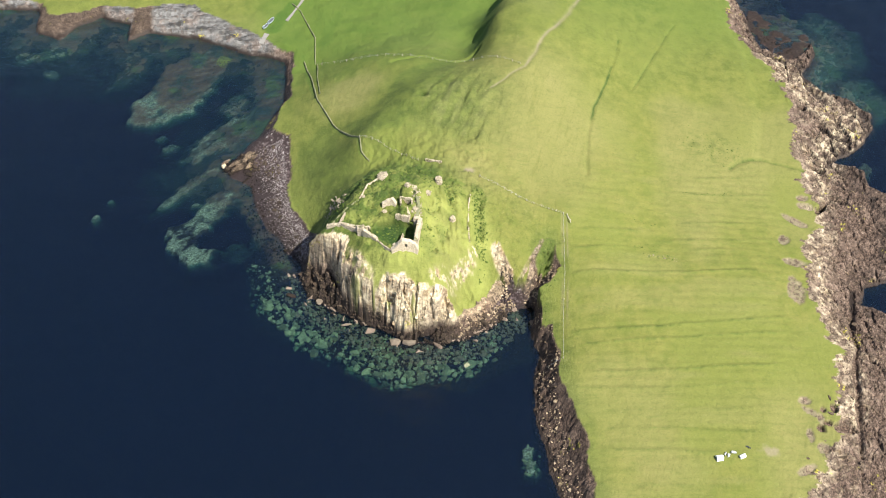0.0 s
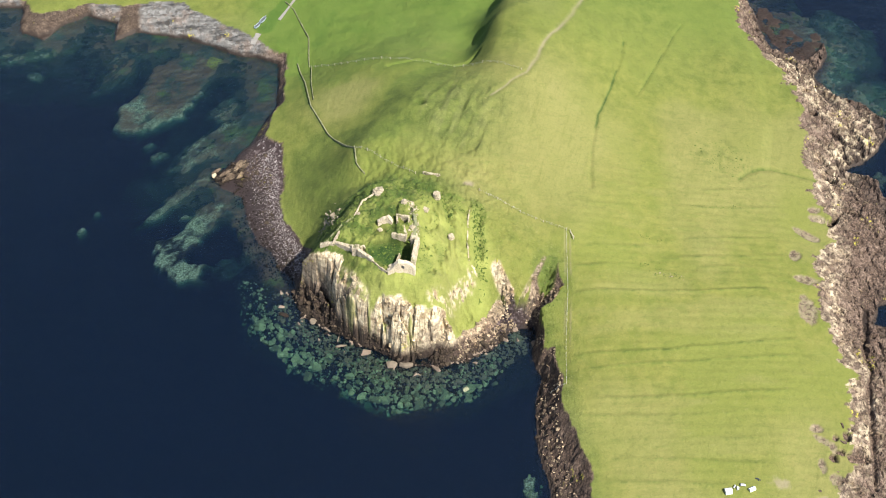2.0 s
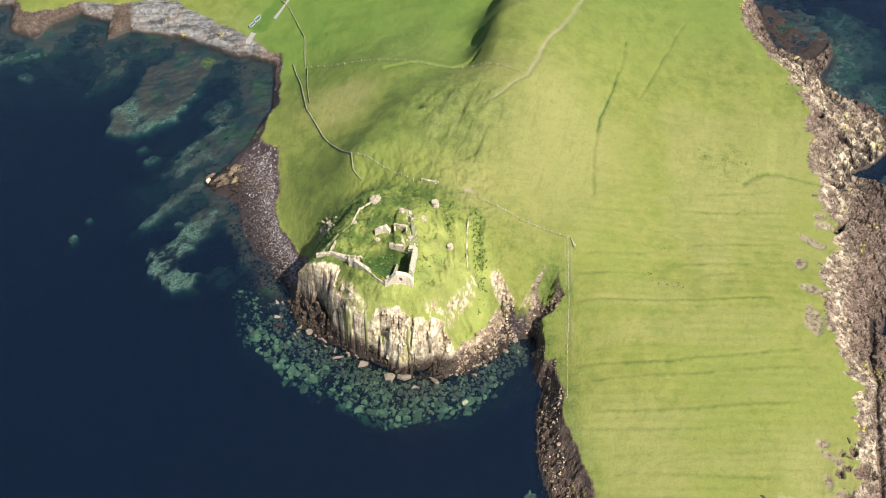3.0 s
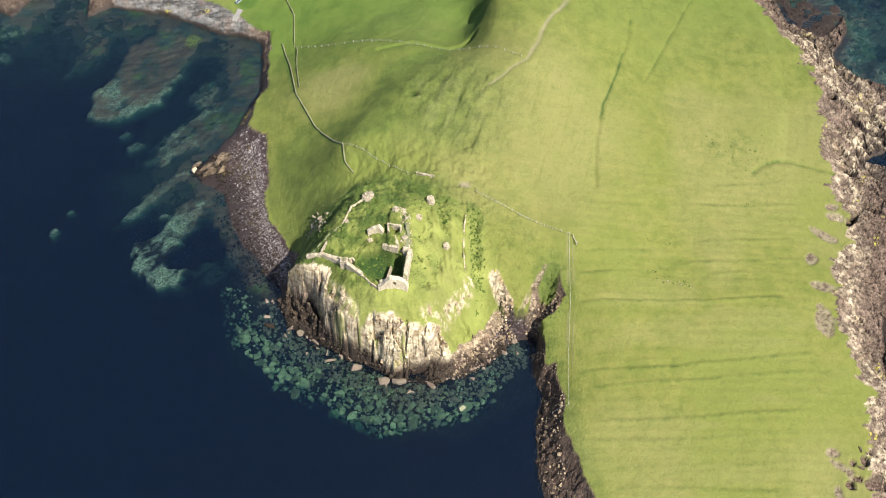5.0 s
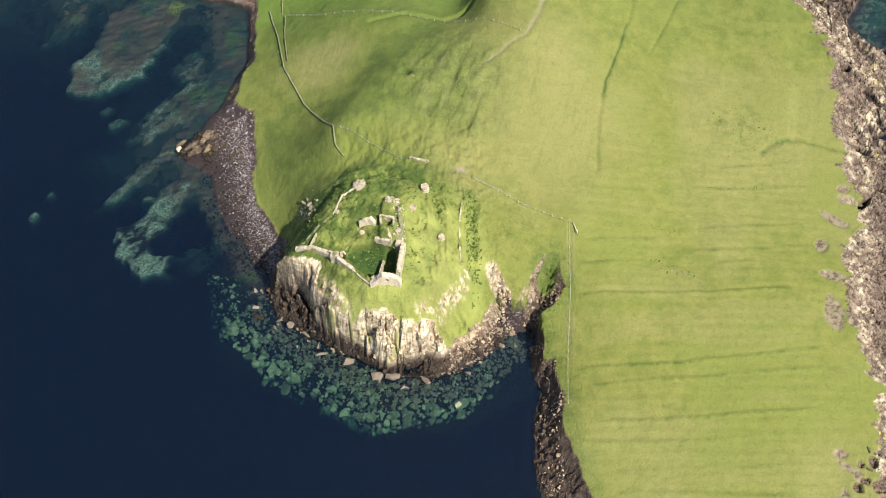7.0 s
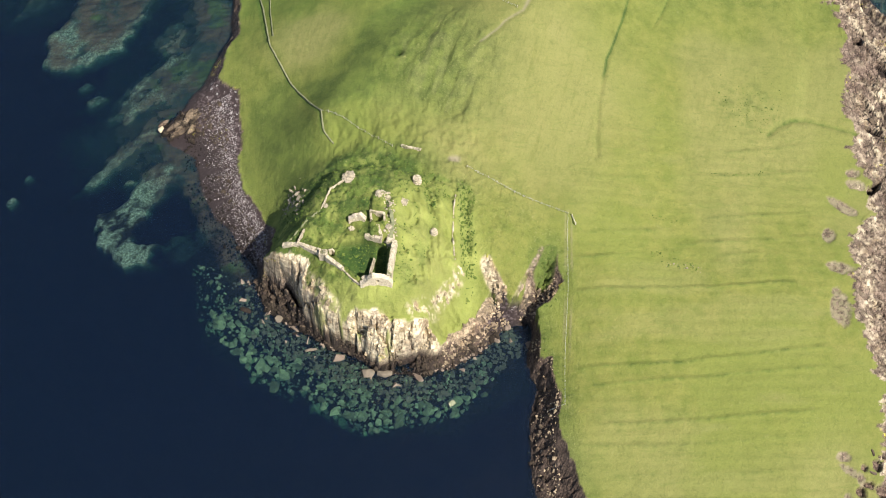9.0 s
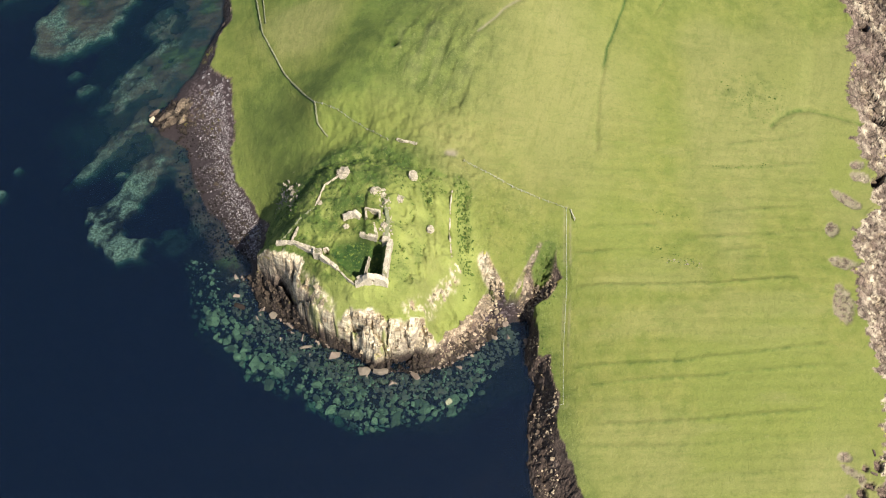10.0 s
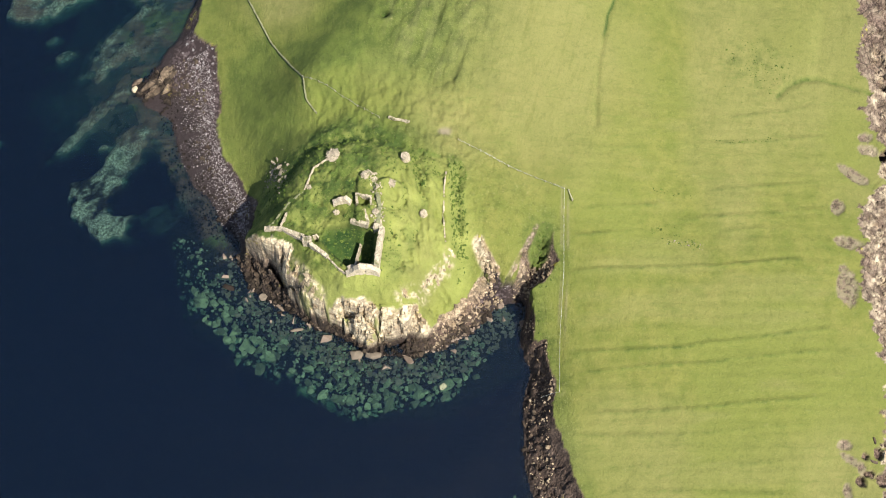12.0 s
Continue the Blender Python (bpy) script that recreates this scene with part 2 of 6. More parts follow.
# shallows: centre, radii, turn, top of the reef, how pale, how weedy
REEFS = [(-96, 358, 13, 4, 8, -1.1, 0.15, 0.9), (-150, 372, 14, 7, 0, -1.7, 0.2, 0.8), (-158, 363, 10, 3, 10, -1.6, 0.5, 0.1),
         (-86, 283, 3.4, 1.7, 20, -1.2, 0.7, 0), (-116.6, 284.8, 2.6, 1.6, 20, -1.4, 0.8, 0), (-120.5, 276.0, 1.2, 2.6, -20, -1.4, 0.8, 0),
         (-100, 311, 4.2, 2, 20, -1.4, 0.55, 0), (-104, 316.5, 2.4, 1.3, 20, -1.5, 0.45, 0), (-152, 352, 3.5, 2.2, -30, -1.6, 0.5, 0),
         (25.2, 179.5, 3.4, 5.5, 0, -1.0, 1.0, 0), (-70, 262, 10, 6, 40, -2.6, 0.3, 0), (131, 374, 12, 15, 10, -0.7, 0.10, 0.6), (141, 372, 6, 10, 20, -0.8, 0.25, 0.5), (152, 300, 9, 4, 60, -1.0, 0.3, 0)]
# larger reefs: outline, top, how pale, how weedy
REEF_SHAPES = [([(-118, 325), (-117, 335), (-112, 343), (-108, 355), (-96, 366), (-84, 357), (-88, 346), (-96, 332), (-110, 322.5)], -1.0, 0.12, 1.0),
               ([(-118.5, 324), (-118, 336), (-111, 340), (-104, 334.5), (-95, 336), (-87, 346), (-94.5, 331), (-109, 321)], -0.9, 0.85, 0.1),
               ([(-130, 342), (-126, 354), (-122, 367), (-112, 375), (-106, 372), (-114, 361), (-121, 346)], -1.6, 0.1, 0.9),
               ([(-96, 304.5), (-90, 315), (-83, 322.5), (-75.5, 330), (-70.5, 320.5), (-80, 311), (-88, 304)], -1.1, 0.72, 0.1),
               ([(-79, 327), (-74, 337), (-78, 341), (-85, 333)], -1.6, 0.35, 0.5),
               ([(-74, 318), (-70, 345), (-66, 358), (-58, 352), (-60, 330), (-65, 317)], -0.8, 0.05, 0.8),
               ([(-96, 273), (-94.5, 262), (-85.5, 253.5), (-78.5, 257), (-76, 263), (-84, 263.5), (-77.5, 275), (-73, 287), (-76.5, 289), (-81.5, 285), (-88.5, 277)], -0.9, 0.95, 0.0),
               ([(-80, 301), (-73, 284), (-67, 271), (-59, 259), (-52, 249), (-45, 246), (-48, 262), (-58, 275), (-63, 290), (-68, 301)], -0.55, 0.03, 1.0),
               ([(133.5, 371), (137, 376.5), (141, 373), (144, 369), (139, 367.5)], -0.15, 0.6, 0.2),
               ([(146, 344), (141.5, 352), (147, 364), (150, 373), (147, 392), (156, 390), (153, 372), (155.5, 355), (161, 338), (152, 339)], -2.0, 0.42, 0.0),
               ([(-105, 276), (-88, 298), (-79, 303), (-77.5, 300.5), (-86, 294.5), (-96, 282.5)], -1.0, 0.6, 0.0)]


def terrain(x, y):
    """Height and cover of the ground at the places x, y."""
    calm = 1.0 + 1.0 * smooth(170, 300, np.abs(x))
    front = smooth(-50, -44, x) * (1 - smooth(4, 10, x)) * (1 - smooth(256, 262, y))
    jx = (1.5 * fbm(x, y, 7.0, 4, 201, 0.6) * (1 - front) + 1.3 * front * fbm(x, y, 8.0, 2, 201)) * calm
    jy = (1.5 * fbm(x, y, 7.0, 4, 207, 0.6) * (1 - front) + 1.3 * front * fbm(x, y, 8.0, 2, 207)) * calm
    d_shore, sx, sy, on_land = to_line(x + jx, y + jy, LAND, True)
    d_turf, tx, ty, on_turf = to_line(x + 0.7 * jy, y + 0.7 * jx, TURF, True)
    on_turf &= on_land
    wob = fbm(x, y, 9, 4, 5)
    east = smooth(84, 100, x)
    head = smooth(-50, -44, x) * (1 - smooth(24, 30, x)) * (1 - smooth(256, 262, y))
    H = land_height(x, y)
    bump = fbm(x, y, 14, 4, 11)
    # --- turf
    z = H + 0.45 * bump + 0.10 * fbm(x, y, 2.2, 3, 12)
    field = smooth(38, 44, x) * (1 - smooth(108, 122, x)) * (1 - smooth(288, 296, y))
    mound, bank = np.zeros(x.shape), np.zeros(x.shape)
    for k, (line, h) in enumerate(BANKS):
        lx, ly = [p[0] for p in line], [p[1] for p in line]
        u = y - np.interp(x, lx, ly) - 0.2 * vnoise(x / 8, x * 0 + k, 31) - 0.12 * vnoise(x / 1.7, x * 0 + k, 32)
        part_of = smooth(lx[0] - 2, lx[0] + 2, x) * (1 - smooth(lx[-1] - 3, lx[-1] + 3, x)) * (0.75 + 0.25 * vnoise(x / 3, x * 0 + 3.7 * k, 33))
        bank += np.exp(-(u / 0.42) ** 2) * part_of * min(1, h / 0.5)
        mound += h * part_of * (0.42 * np.exp(-(u / 0.6) ** 2) - 0.26 * np.exp(-((u - 1.1) / 0.6) ** 2))
    z = z + field * (mound + 0.05 * np.sin(y * 2.1 + 1.2 * vnoise(x / 20, y / 20, 35)))
    z = z + 0.9 * smooth(3.5, -1.0, (x - np.interp(y, [p[1] for p in EAST_BANK[::-1]], [p[0] for p in EAST_BANK[::-1]])) + 0.6 * wob) * smooth(296, 304, y) * smooth(392, 375, y) * smooth(95, 108, x)
    # lynchets on the slopes round the knoll
    rough = smooth(-60, -40, x) * (1 - smooth(20, 34, x)) * smooth(225, 232, y) * (1 - smooth(285, 300, y))
    rough = rough * (1 - 0.75 * smooth(-24, -31, x) * smooth(256, 263, y)) * (1 - 0.6 * smooth(10, 18, x))
    z = z + rough * (0.85 * fbm(x, y, 5, 3, 41) + 0.55 * fbm(x, y, 1.7, 2, 42))
    z = z + rough * smooth(-6, -2, x) * smooth(12, 7, x) * smooth(267, 262, y) * 0.3 * np.sin(2.4 * x + 0.9 * y + 7 * fbm(x, y, 6, 3, 49))
    tv, te = cells(x, y, 1.0, 45)
    z = z + rough * (0.5 * tv * np.minimum(te / 0.35, 1) + 0.5 * (np.abs(fbm(x, y, 3.2, 3, 46)) - 0.2))
    range_box = np.maximum(np.abs(x + 9.2) - 3.9, np.abs(y - 254.0) - 5.8) + 0.5 * wob
    z = z + 1.2 * smooth(0.9, -0.3, range_box) - 1.9 * np.exp(-(((x + 23.4) / 0.7) ** 2 + ((y - 244.7) / 0.7) ** 2) ** 2)
    z = z - 2.6 * np.exp(-(((x + 11.5) / 1.4) ** 2 + ((y - 253.4) / 1.1) ** 2) ** 2)
    ditch = np.exp(-((to_line(x, y, [(0.5, 266), (2.2, 260), (2.2, 253), (1.0, 246), (-1.0, 240)])[0] + 0.5 * wob) / 1.1) ** 2)
    moat = np.exp(-((to_line(x, y, [(-32, 263), (-26, 270.5), (-14, 273.5), (-4, 271.5), (2, 268)])[0] + 0.8 * wob) / 2.0) ** 2)
    z = z - 0.9 * ditch - 1.3 * moat + 0.6 * np.exp(-((to_line(x, y, [(4.2, 264), (5.0, 256), (4.4, 248)])[0] + 0.4 * wob) / 0.9) ** 2)
    growth = np.zeros(x.shape)
    for gx, gy, ga, gb in GROWTH:
        growth = np.maximum(growth, smooth(1.25, 0.6, np.hypot((x - gx) / ga, (y - gy) / gb) + 0.7 * fbm(x, y, 2.6, 3, 48)))
    z = z - 0.5 * growth + 0.35 * growth * tv
    mound2 = np.hypot(x + 5.2, y - 256.2) + 0.4 * wob
    z = z + 0.8 * smooth(3.9, 3.0, mound2) - 0.5 * np.exp(-((mound2 - 4.2) / 0.4) ** 2)
    d_ter = to_line(x, y, TERRACE)[0]
    z = z + 0.8 * np.exp(-(d_ter / 1.0) ** 2) - 0.9 * np.exp(-(to_line(x, y, [(a + 2.6, b) for a, b in TERRACE])[0] / 1.4) ** 2)
    d_yard, _, _, in_yard = to_line(x, y, YARD, True)
    yard = np.where(in_yard, smooth(0.0, 0.9, d_yard), 0)
    z = z * (1 - yard) + yard * np.minimum(z, 25.4 + 0.25 * bump - 0.08 * (x + 8) + 1.3 * np.abs(fbm(x, y, 3.0, 3, 47)))
    d_track = to_line(x + 0.8 * fbm(x, y, 9, 3, 181), y + 0.8 * fbm(x, y, 9, 3, 184), TRACK)[0]
    wx = x + 0.7 * fbm(x, y, 10, 3, 187)
    d_rut = np.minimum(to_line(wx, y, RUT_A)[0], to_line(wx, y, RUT_B)[0] + 0.2)
    d_creek = to_line(x, y, CREEK)[0] + 0.4 * wob
    d_fence = to_line(x, y, FENCE_PATH)[0]
    z = z - 0.35 * np.exp(-(d_track / 1.0) ** 2) - 0.45 * np.exp(-(d_rut / 0.6) ** 2) - 0.5 * np.exp(-(d_creek / 0.8) ** 2) - 0.2 * np.exp(-(d_fence / 0.5) ** 2)
    z = z + smooth(315, 340, y) * smooth(45, 20, x) * 1.3 * fbm(x, y, 15, 4, 161)
    hummock = smooth(17, 7, np.hypot((x - 7) * 0.9, (y - 304) * 0.8) + 5 * wob)
    z = z + hummock * 1.0 * fbm(x * 1.3 - 0.5 * y, y * 0.45, 3.2, 3, 191)
    # the valley north of the knoll, with a scarp along its east side
    across = 0.78 * (x - np.interp(y, VALLEY[0], VALLEY[1])) + 1.5 * fbm(x, y, 11, 3, 163)
    in_valley = smooth(285, 297, y) * (1 - smooth(376, 390, y))
    z = z + in_valley * (1.7 + 1.5 * smooth(330, 342, y)) * np.tanh(across / (8.5 - 4.3 * smooth(330, 342, y))) * np.exp(-(across / np.where(across < 0, 12, 24)) ** 2)
    d_ledge = to_line(x, y, [(-18.5, 333.5), (-7.4, 337.6), (4.9, 335.6), (9.2, 337.4), (13.0, 340.5)])[0]
    z = z - 1.2 * np.exp(-((d_ledge + 0.6 * wob) / 0.9) ** 2)
    # hollow near the top of the rise
    z = z - 2.8 * np.exp(-(((x + 6.8) / 1.3) ** 2 + ((y - 306.4) / 0.9) ** 2))
    # --- rock between turf and water
    He = land_height(tx, ty)
    r0 = d_shore / (d_shore + d_turf + 1e-6)
    v1, e1 = cells(x + 0.9 * wob, y * 0.7, 3.8, 51)
    v2, e2 = cells(x, y, 1.25, 54)
    v3, e3 = cells(x + 1.2 * wob, y * 0.6, 6.8, 57)
    cliff = smooth(9, 15, He)
    r = np.clip(r0 + cliff * (0.30 * (v1 - 0.5) + 0.22 * (v3 - 0.5) + 0.05 * (v2 - 0.5) - 0.34 * np.exp(-e3 / 0.5) - 0.12 * np.exp(-e1 / 0.35)) * np.minimum(1, 4 * (1 - r0)) + (1 - cliff) * 0.10 * wob, 0, 1)
    steep = np.interp(r, [0, 0.12, 0.24, 0.40, 0.62, 0.85, 1.0], [0.0, 0.07, 0.16, 0.42, 0.72, 0.93, 1.0])
    sheer = np.interp(r, [0, 0.3, 0.6, 0.72, 0.92, 1.0], [0.0, 0.11, 0.25, 0.42, 0.9, 1.0])
    steep = steep + (sheer - steep) * smooth(-33, -37, x)
    easy = r ** (1.35 - 0.85 * smooth(-58, -66, x) * smooth(345, 352, y))
    beach = smooth(-40, -47, x) * smooth(248, 258, y) * (1 - smooth(316, 324, y))
    zr = 0.15 + (He - 0.15) * (cliff * steep + (1 - cliff) * easy)
    course = zr / 3.1 + 1.7 * v1 + 0.25 * v2
    stepped = 3.1 * (np.floor(course) + smooth(0.22, 0.62, course - np.floor(course)) - 1.7 * v1 - 0.25 * v2)
    zr = zr + 0.8 * cliff * np.minimum(1, 4 * (1 - r0)) * np.minimum(1, d_shore / 3) * (stepped - zr)
    strata = fbm((x + 0.32 * y) * 1.0, y * 0.16 - 0.05 * x, 2.4, 3, 61)
    slab, es = cells((x + 0.3 * y) * 1.0, (y - 0.3 * x) * 0.38, 2.2, 64)
    plate, ep = cells((x + 0.3 * y) + 1.5 * wob, (y - 0.3 * x) * 0.42 + 1.5 * wob, 5.2, 68)
    shelf = east * (0.3 * strata + 0.45 * (slab - 0.5) - 0.3 * np.exp(-es / 0.3) + 0.2 * (v2 - 0.5) + 0.7 * (plate - 0.5) - 0.8 * np.exp(-ep / 0.3) + 0.5)
    lip = np.minimum(1, 3.0 * (1 - r0)) * np.minimum(1, d_shore / 1.2)
    ledges, _ = cells(x * 0.3, y + 0.15 * x, 2.0, 67)
    zr = zr + smooth(-58, -66, x) * smooth(345, 352, y) * np.minimum(1, 3.0 * (1 - r0)) * np.minimum(1, d_shore / 1.2) * 1.1 * (ledges - 0.5)
    zr = np.where(east > 0.5, np.maximum(zr, 0.9), zr) + lip * ((1 - beach) * (0.7 * (v1 - 0.4) * (1 - east) + (0.45 + 0.8 * smooth(24, 28, x) * (1 - east)) * (v2 - 0.4) - 0.25 * np.exp(-e2 / 0.2)) + shelf + beach * 0.12 * fbm(x, y, 1.5, 2, 66))
    # --- sea bed
    cove = smooth(-52, -60, x) * smooth(268, 285, y) * smooth(-290, -240, x)
    bay = smooth(112, 118, x) * smooth(310, 330, y) * (1 - smooth(168, 190, x))
    reach = 17.5 + 3.0 * fbm(x, y, 12, 2, 77)
    d_head = to_line(x, y, [(-50, 256), (-46.3, 247)] + SHORE_HEAD[:9])[0]
    boulders = smooth(reach + 4, reach - 1, d_head + 3 * smooth(8, 16, x))
    dz = -0.5 - 1.9 * d_shore
    dz = boulders * np.maximum(dz, -0.9 - 0.08 * d_head) + (1 - boulders) * np.maximum(dz, -9)
    dz = cove * np.maximum(dz, -0.9 - 0.10 * d_shore + 0.8 * wob) + (1 - cove) * dz
    dz = bay * np.maximum(dz, -1.3 - 0.06 * d_shore - 0.9 * np.maximum(d_shore + 5 * wob - 20, 0)) + (1 - bay) * dz
    dz = np.maximum(dz, -16 + 1.5 * bump)
    pale_bed = np.zeros(x.shape)
    weed = 0.8 * bay + 0.75 * cove * smooth(26, 6, d_shore + 6 * wob)
    for rx, ry, ra, rb, turn, top, tone, wrack in REEFS:
        c, s = math.cos(radians(turn)), math.sin(radians(turn))
        u, v = ((x - rx) * c + (y - ry) * s) / ra, (-(x - rx) * s + (y - ry) * c) / rb
        q = np.sqrt(u * u + v * v) + 0.7 * fbm(x, y, 8, 5, 81, 0.6) + 0.55 * fbm(x * 0.8 + 0.5 * y, 0.8 * y - 0.5 * x, 2.8, 3, 82, 0.6)
        grain = fbm((u * ra) * 0.25, v * rb, 1.6, 3, 83)
        m = smooth(1.15, 0.55, q)
        dz = np.where(m > 0, np.maximum(dz, dz * (1 - m) + m * (top + 0.5 * grain)), dz)
        pale_bed = np.maximum(pale_bed, m * tone * smooth(-0.45, 0.25, grain + 0.15))
        weed = np.maximum(weed, m * wrack)
    along_reef, across_reef = 0.64 * x + 0.77 * y, -0.77 * x + 0.64 * y
    grain = fbm(along_reef * 0.28 + 2.5 * wob, across_reef + 1.2 * wob, 2.8, 4, 85, 0.65)
    for shape, top, tone, wrack in REEF_SHAPES:
        d_reef, _, _, in_reef = to_line(x, y, shape, True)
        edge = np.where(in_reef, d_reef, -d_reef) + 2.4 * fbm(x, y, 6, 5, 86, 0.65) + 0.8 * grain
        m = smooth(-2.2, 2.0, edge)
        dz = np.where(m > 0, np.maximum(dz, dz * (1 - m) + m * (top + 0.5 * grain)), dz)
        pale_bed = np.maximum(pale_bed, m * tone * smooth(-0.22, 0.26, 0.8 * grain + 0.7 * fbm(x, y, 3.2, 4, 87, 0.7)))
        weed = np.maximum(weed, m * wrack)
    zs = np.minimum(dz, -0.08) + (0.25 * vnoise(x / 0.9, y / 0.9, 88) + 0.55 * fbm(x, y, 3.0, 3, 89, 0.7)) * smooth(0, 2.5, d_shore) * smooth(-0.4, -1.2, dz)
    # --- put together
    blend = smooth(0.0, 1.2, d_turf)
    zland = np.where(on_turf, z * blend + (1 - blend) * np.minimum(z, He + 0.3 * bump), zr)
    near = np.minimum(1, d_shore / 0.8)
    Z = np.where(on_land, zland * near + (1 - near) * 0.1, zs)
    d_pool, _, _, in_pool = to_line(x + 2 * wob, y + 2 * wob, PLATFORM, True)
    bare = smooth(-0.5, 1.5, np.where(in_pool, d_pool, -d_pool) + 1.5 * fbm(x, y, 4, 3, 142))
    Z = np.where(on_land, Z, np.maximum(Z, Z * (1 - bare) + bare * (0.10 + 0.5 * fbm(x, y, 3.5, 4, 143))))
    s_turf = np.where(on_turf, d_turf, -d_turf)
    ragged = 1.0 * wob + 0.5 * fbm(x, y, 1.4, 2, 91) + head * 2.0 * fbm(x, y, 3.4, 3, 93) + east * (6.0 * fbm(x * 0.7, y * 1.6, 7, 5, 92, 0.66))
    turf = smooth(-0.18, 0.18, s_turf + ragged)
    ledge = smooth(0.02, 0.16, fbm(x, y * 0.8, 4.5, 4, 95, 0.6)) * smooth(6, 10, Z) * head * smooth(-28, -24, x)
    herbs = smooth(-30, -27, x) * smooth(-17, -20, x) * head * smooth(7, 11, Z) * smooth(-0.10, 0.06, fbm(x, y, 2.4, 3, 99))
    turf = np.maximum(turf, np.maximum(0.9 * ledge, 0.85 * herbs)) * (Z > 1.2)
    crag = smooth(1.7, 0.7, to_line(x, y, [(1.5, 233.5), (3.6, 236.0), (6.5, 239.0), (8.9, 241.6), (9.4, 243.6)])[0] + 1.3 * wob + 0.9 * fbm(x, y, 1.3, 2, 171))
    grit = smooth(-0.08, 0.16, fbm(x, y, 0.95, 3, 173, 0.7))
    crag = crag * (0.05 + 0.85 * grit)
    outcrop = (0.25 + 0.7 * grit) * smooth(3.4, 1.4, to_line(x, y, [(-31.5, 240), (-28.5, 237.6), (-26, 234.6), (-23.6, 232.0)])[0] + 1.2 * wob)
    outcrop = np.maximum(outcrop, 0.8 * grit * smooth(2.6, 1.0, to_line(x, y, [(-3, 231.5), (1.5, 233.5)])[0] + 1.2 * wob))
    crag = np.maximum(crag, outcrop)
    crest = (0.35 + 0.65 * grit) * smooth(0.9, 0.3, to_line(x, y, [(24.5, 239.5), (29.0, 246.6), (32.0, 252.3)])[0] + 0.6 * wob)
    rubble = smooth(1.8, 0.8, to_line(x, y, [(16.8, 247.3), (18.4, 244.4), (21, 241)])[0] + 1.0 * wob)
    gully = smooth(3.2, 1.6, to_line(x, y, [(32.3, 245.5), (34.3, 251.3)])[0] + 1.0 * wob) * (1 - crest)
    turf = np.maximum(turf, gully) * (1 - crag) * (1 - crest) * (1 - rubble)
    speck0 = smooth(0.0, 0.3, fbm(x, y, 1.2, 2, 135))
    # pale scars on the turf above the east shore and round the foot of the knoll
    scar = np.zeros(x.shape)
    for cx, cy, ca, cb, turn in SCARS:
        c, s = math.cos(radians(turn)), math.sin(radians(turn))
        u, v = ((x - cx) * c + (y - cy) * s) / ca, (-(x - cx) * s + (y - cy) * c) / cb
        scar = np.maximum(scar, smooth(1.4, 1.0, np.hypot(u, v) + 0.55 * fbm(x, y, 2.6, 4, 97, 0.6)))
    cleft = 0.9 * np.exp(-((to_line(x, y, CHANNEL)[0] + 0.9 * wob) / 0.9) ** 2)
    for cx, cy, ca, cb, turn, deep in CLEFTS:
        c, s = math.cos(radians(turn)), math.sin(radians(turn))
        u, v = ((x - cx) * c + (y - cy) * s) / ca, (-(x - cx) * s + (y - cy) * c) / cb
        pit = smooth(1.15, 0.7, np.hypot(u, v) + 0.5 * fbm(x, y, 2.0, 3, 98, 0.6))
        cleft = np.maximum(cleft, pit)
        Z = np.where(pit > 0, np.maximum(Z - deep * pit, np.minimum(Z, 0.35)), Z)
    Z = np.where(on_land, np.maximum(Z - 1.8 * east * np.exp(-((to_line(x, y, CHANNEL)[0] + 0.9 * wob) / 0.9) ** 2), np.minimum(Z, 0.3)), Z)
    Z = Z - 0.45 * scar
    turf = turf * (1 - 0.85 * scar * (0.35 + 0.65 * grit)) * (1 - cleft)
    speck = 0.8 * smooth(-0.05, 0.22, fbm(x, y, 1.5, 3, 131, 0.7))
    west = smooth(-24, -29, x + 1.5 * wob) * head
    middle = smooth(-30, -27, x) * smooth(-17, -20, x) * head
    # cliff less pale low down, on the west and in patches
    pale_scale = (1 - 0.45 * west * (1 - smooth(16, 23, Z + 3 * wob))) * (1 - 0.5 * middle * smooth(-0.15, 0.2, fbm(x, y, 2.6, 3, 139)))
    pale_scale = pale_scale * (1 - 0.4 * (1 - smooth(6, 13, Z + 5 * wob))) * (1 - 0.5 * west * smooth(-0.1, 0.2, fbm(x, y, 1.6, 3, 144, 0.65)) * smooth(24, 19, Z))
    pale = np.maximum(head * pale_scale * smooth(3.0, 7.0, Z - 3.0 * smooth(-17, -23, x) + 1.5 * wob), east * (1 - cleft) * smooth(7.0, 1.0, (to_line(x, y, CREAM)[0] + 4.5 * fbm(x, y, 6, 4, 134, 0.6)) * (1 - 0.4 * smooth(275, 295, y))) * (0.08 + 0.56 * smooth(0.36, 0.82, 0.6 * v2 + 0.4 * slab + 0.7 * fbm(x, y, 1.3, 3, 131, 0.7))))
    pale = np.maximum(pale, 0.2 * east * (1 - cleft) * smooth(0.08, 0.34, fbm(x, y, 1.5, 3, 137)) * smooth(-13, -4, s_turf + 6 * wob))
    pale = np.maximum(pale, smooth(-60, -75, x) * smooth(340, 352, y) * smooth(0.3, 1.0, Z) * 0.08)
    pale = np.maximum(pale, np.maximum(0.45 * crag, np.maximum(0.32 * crest, 0.28 * rubble)))
    Z = Z + (crag + crest + rubble) * (0.7 * (v2 - 0.5) + 0.5 * (v1 - 0.5))
    apron = head * (1 - 0.85 * smooth(2, 7, x)) * smooth(6.5, 3.0, Z - 3.5 * smooth(-17, -23, x) + 1.6 * wob) * (1 - turf)
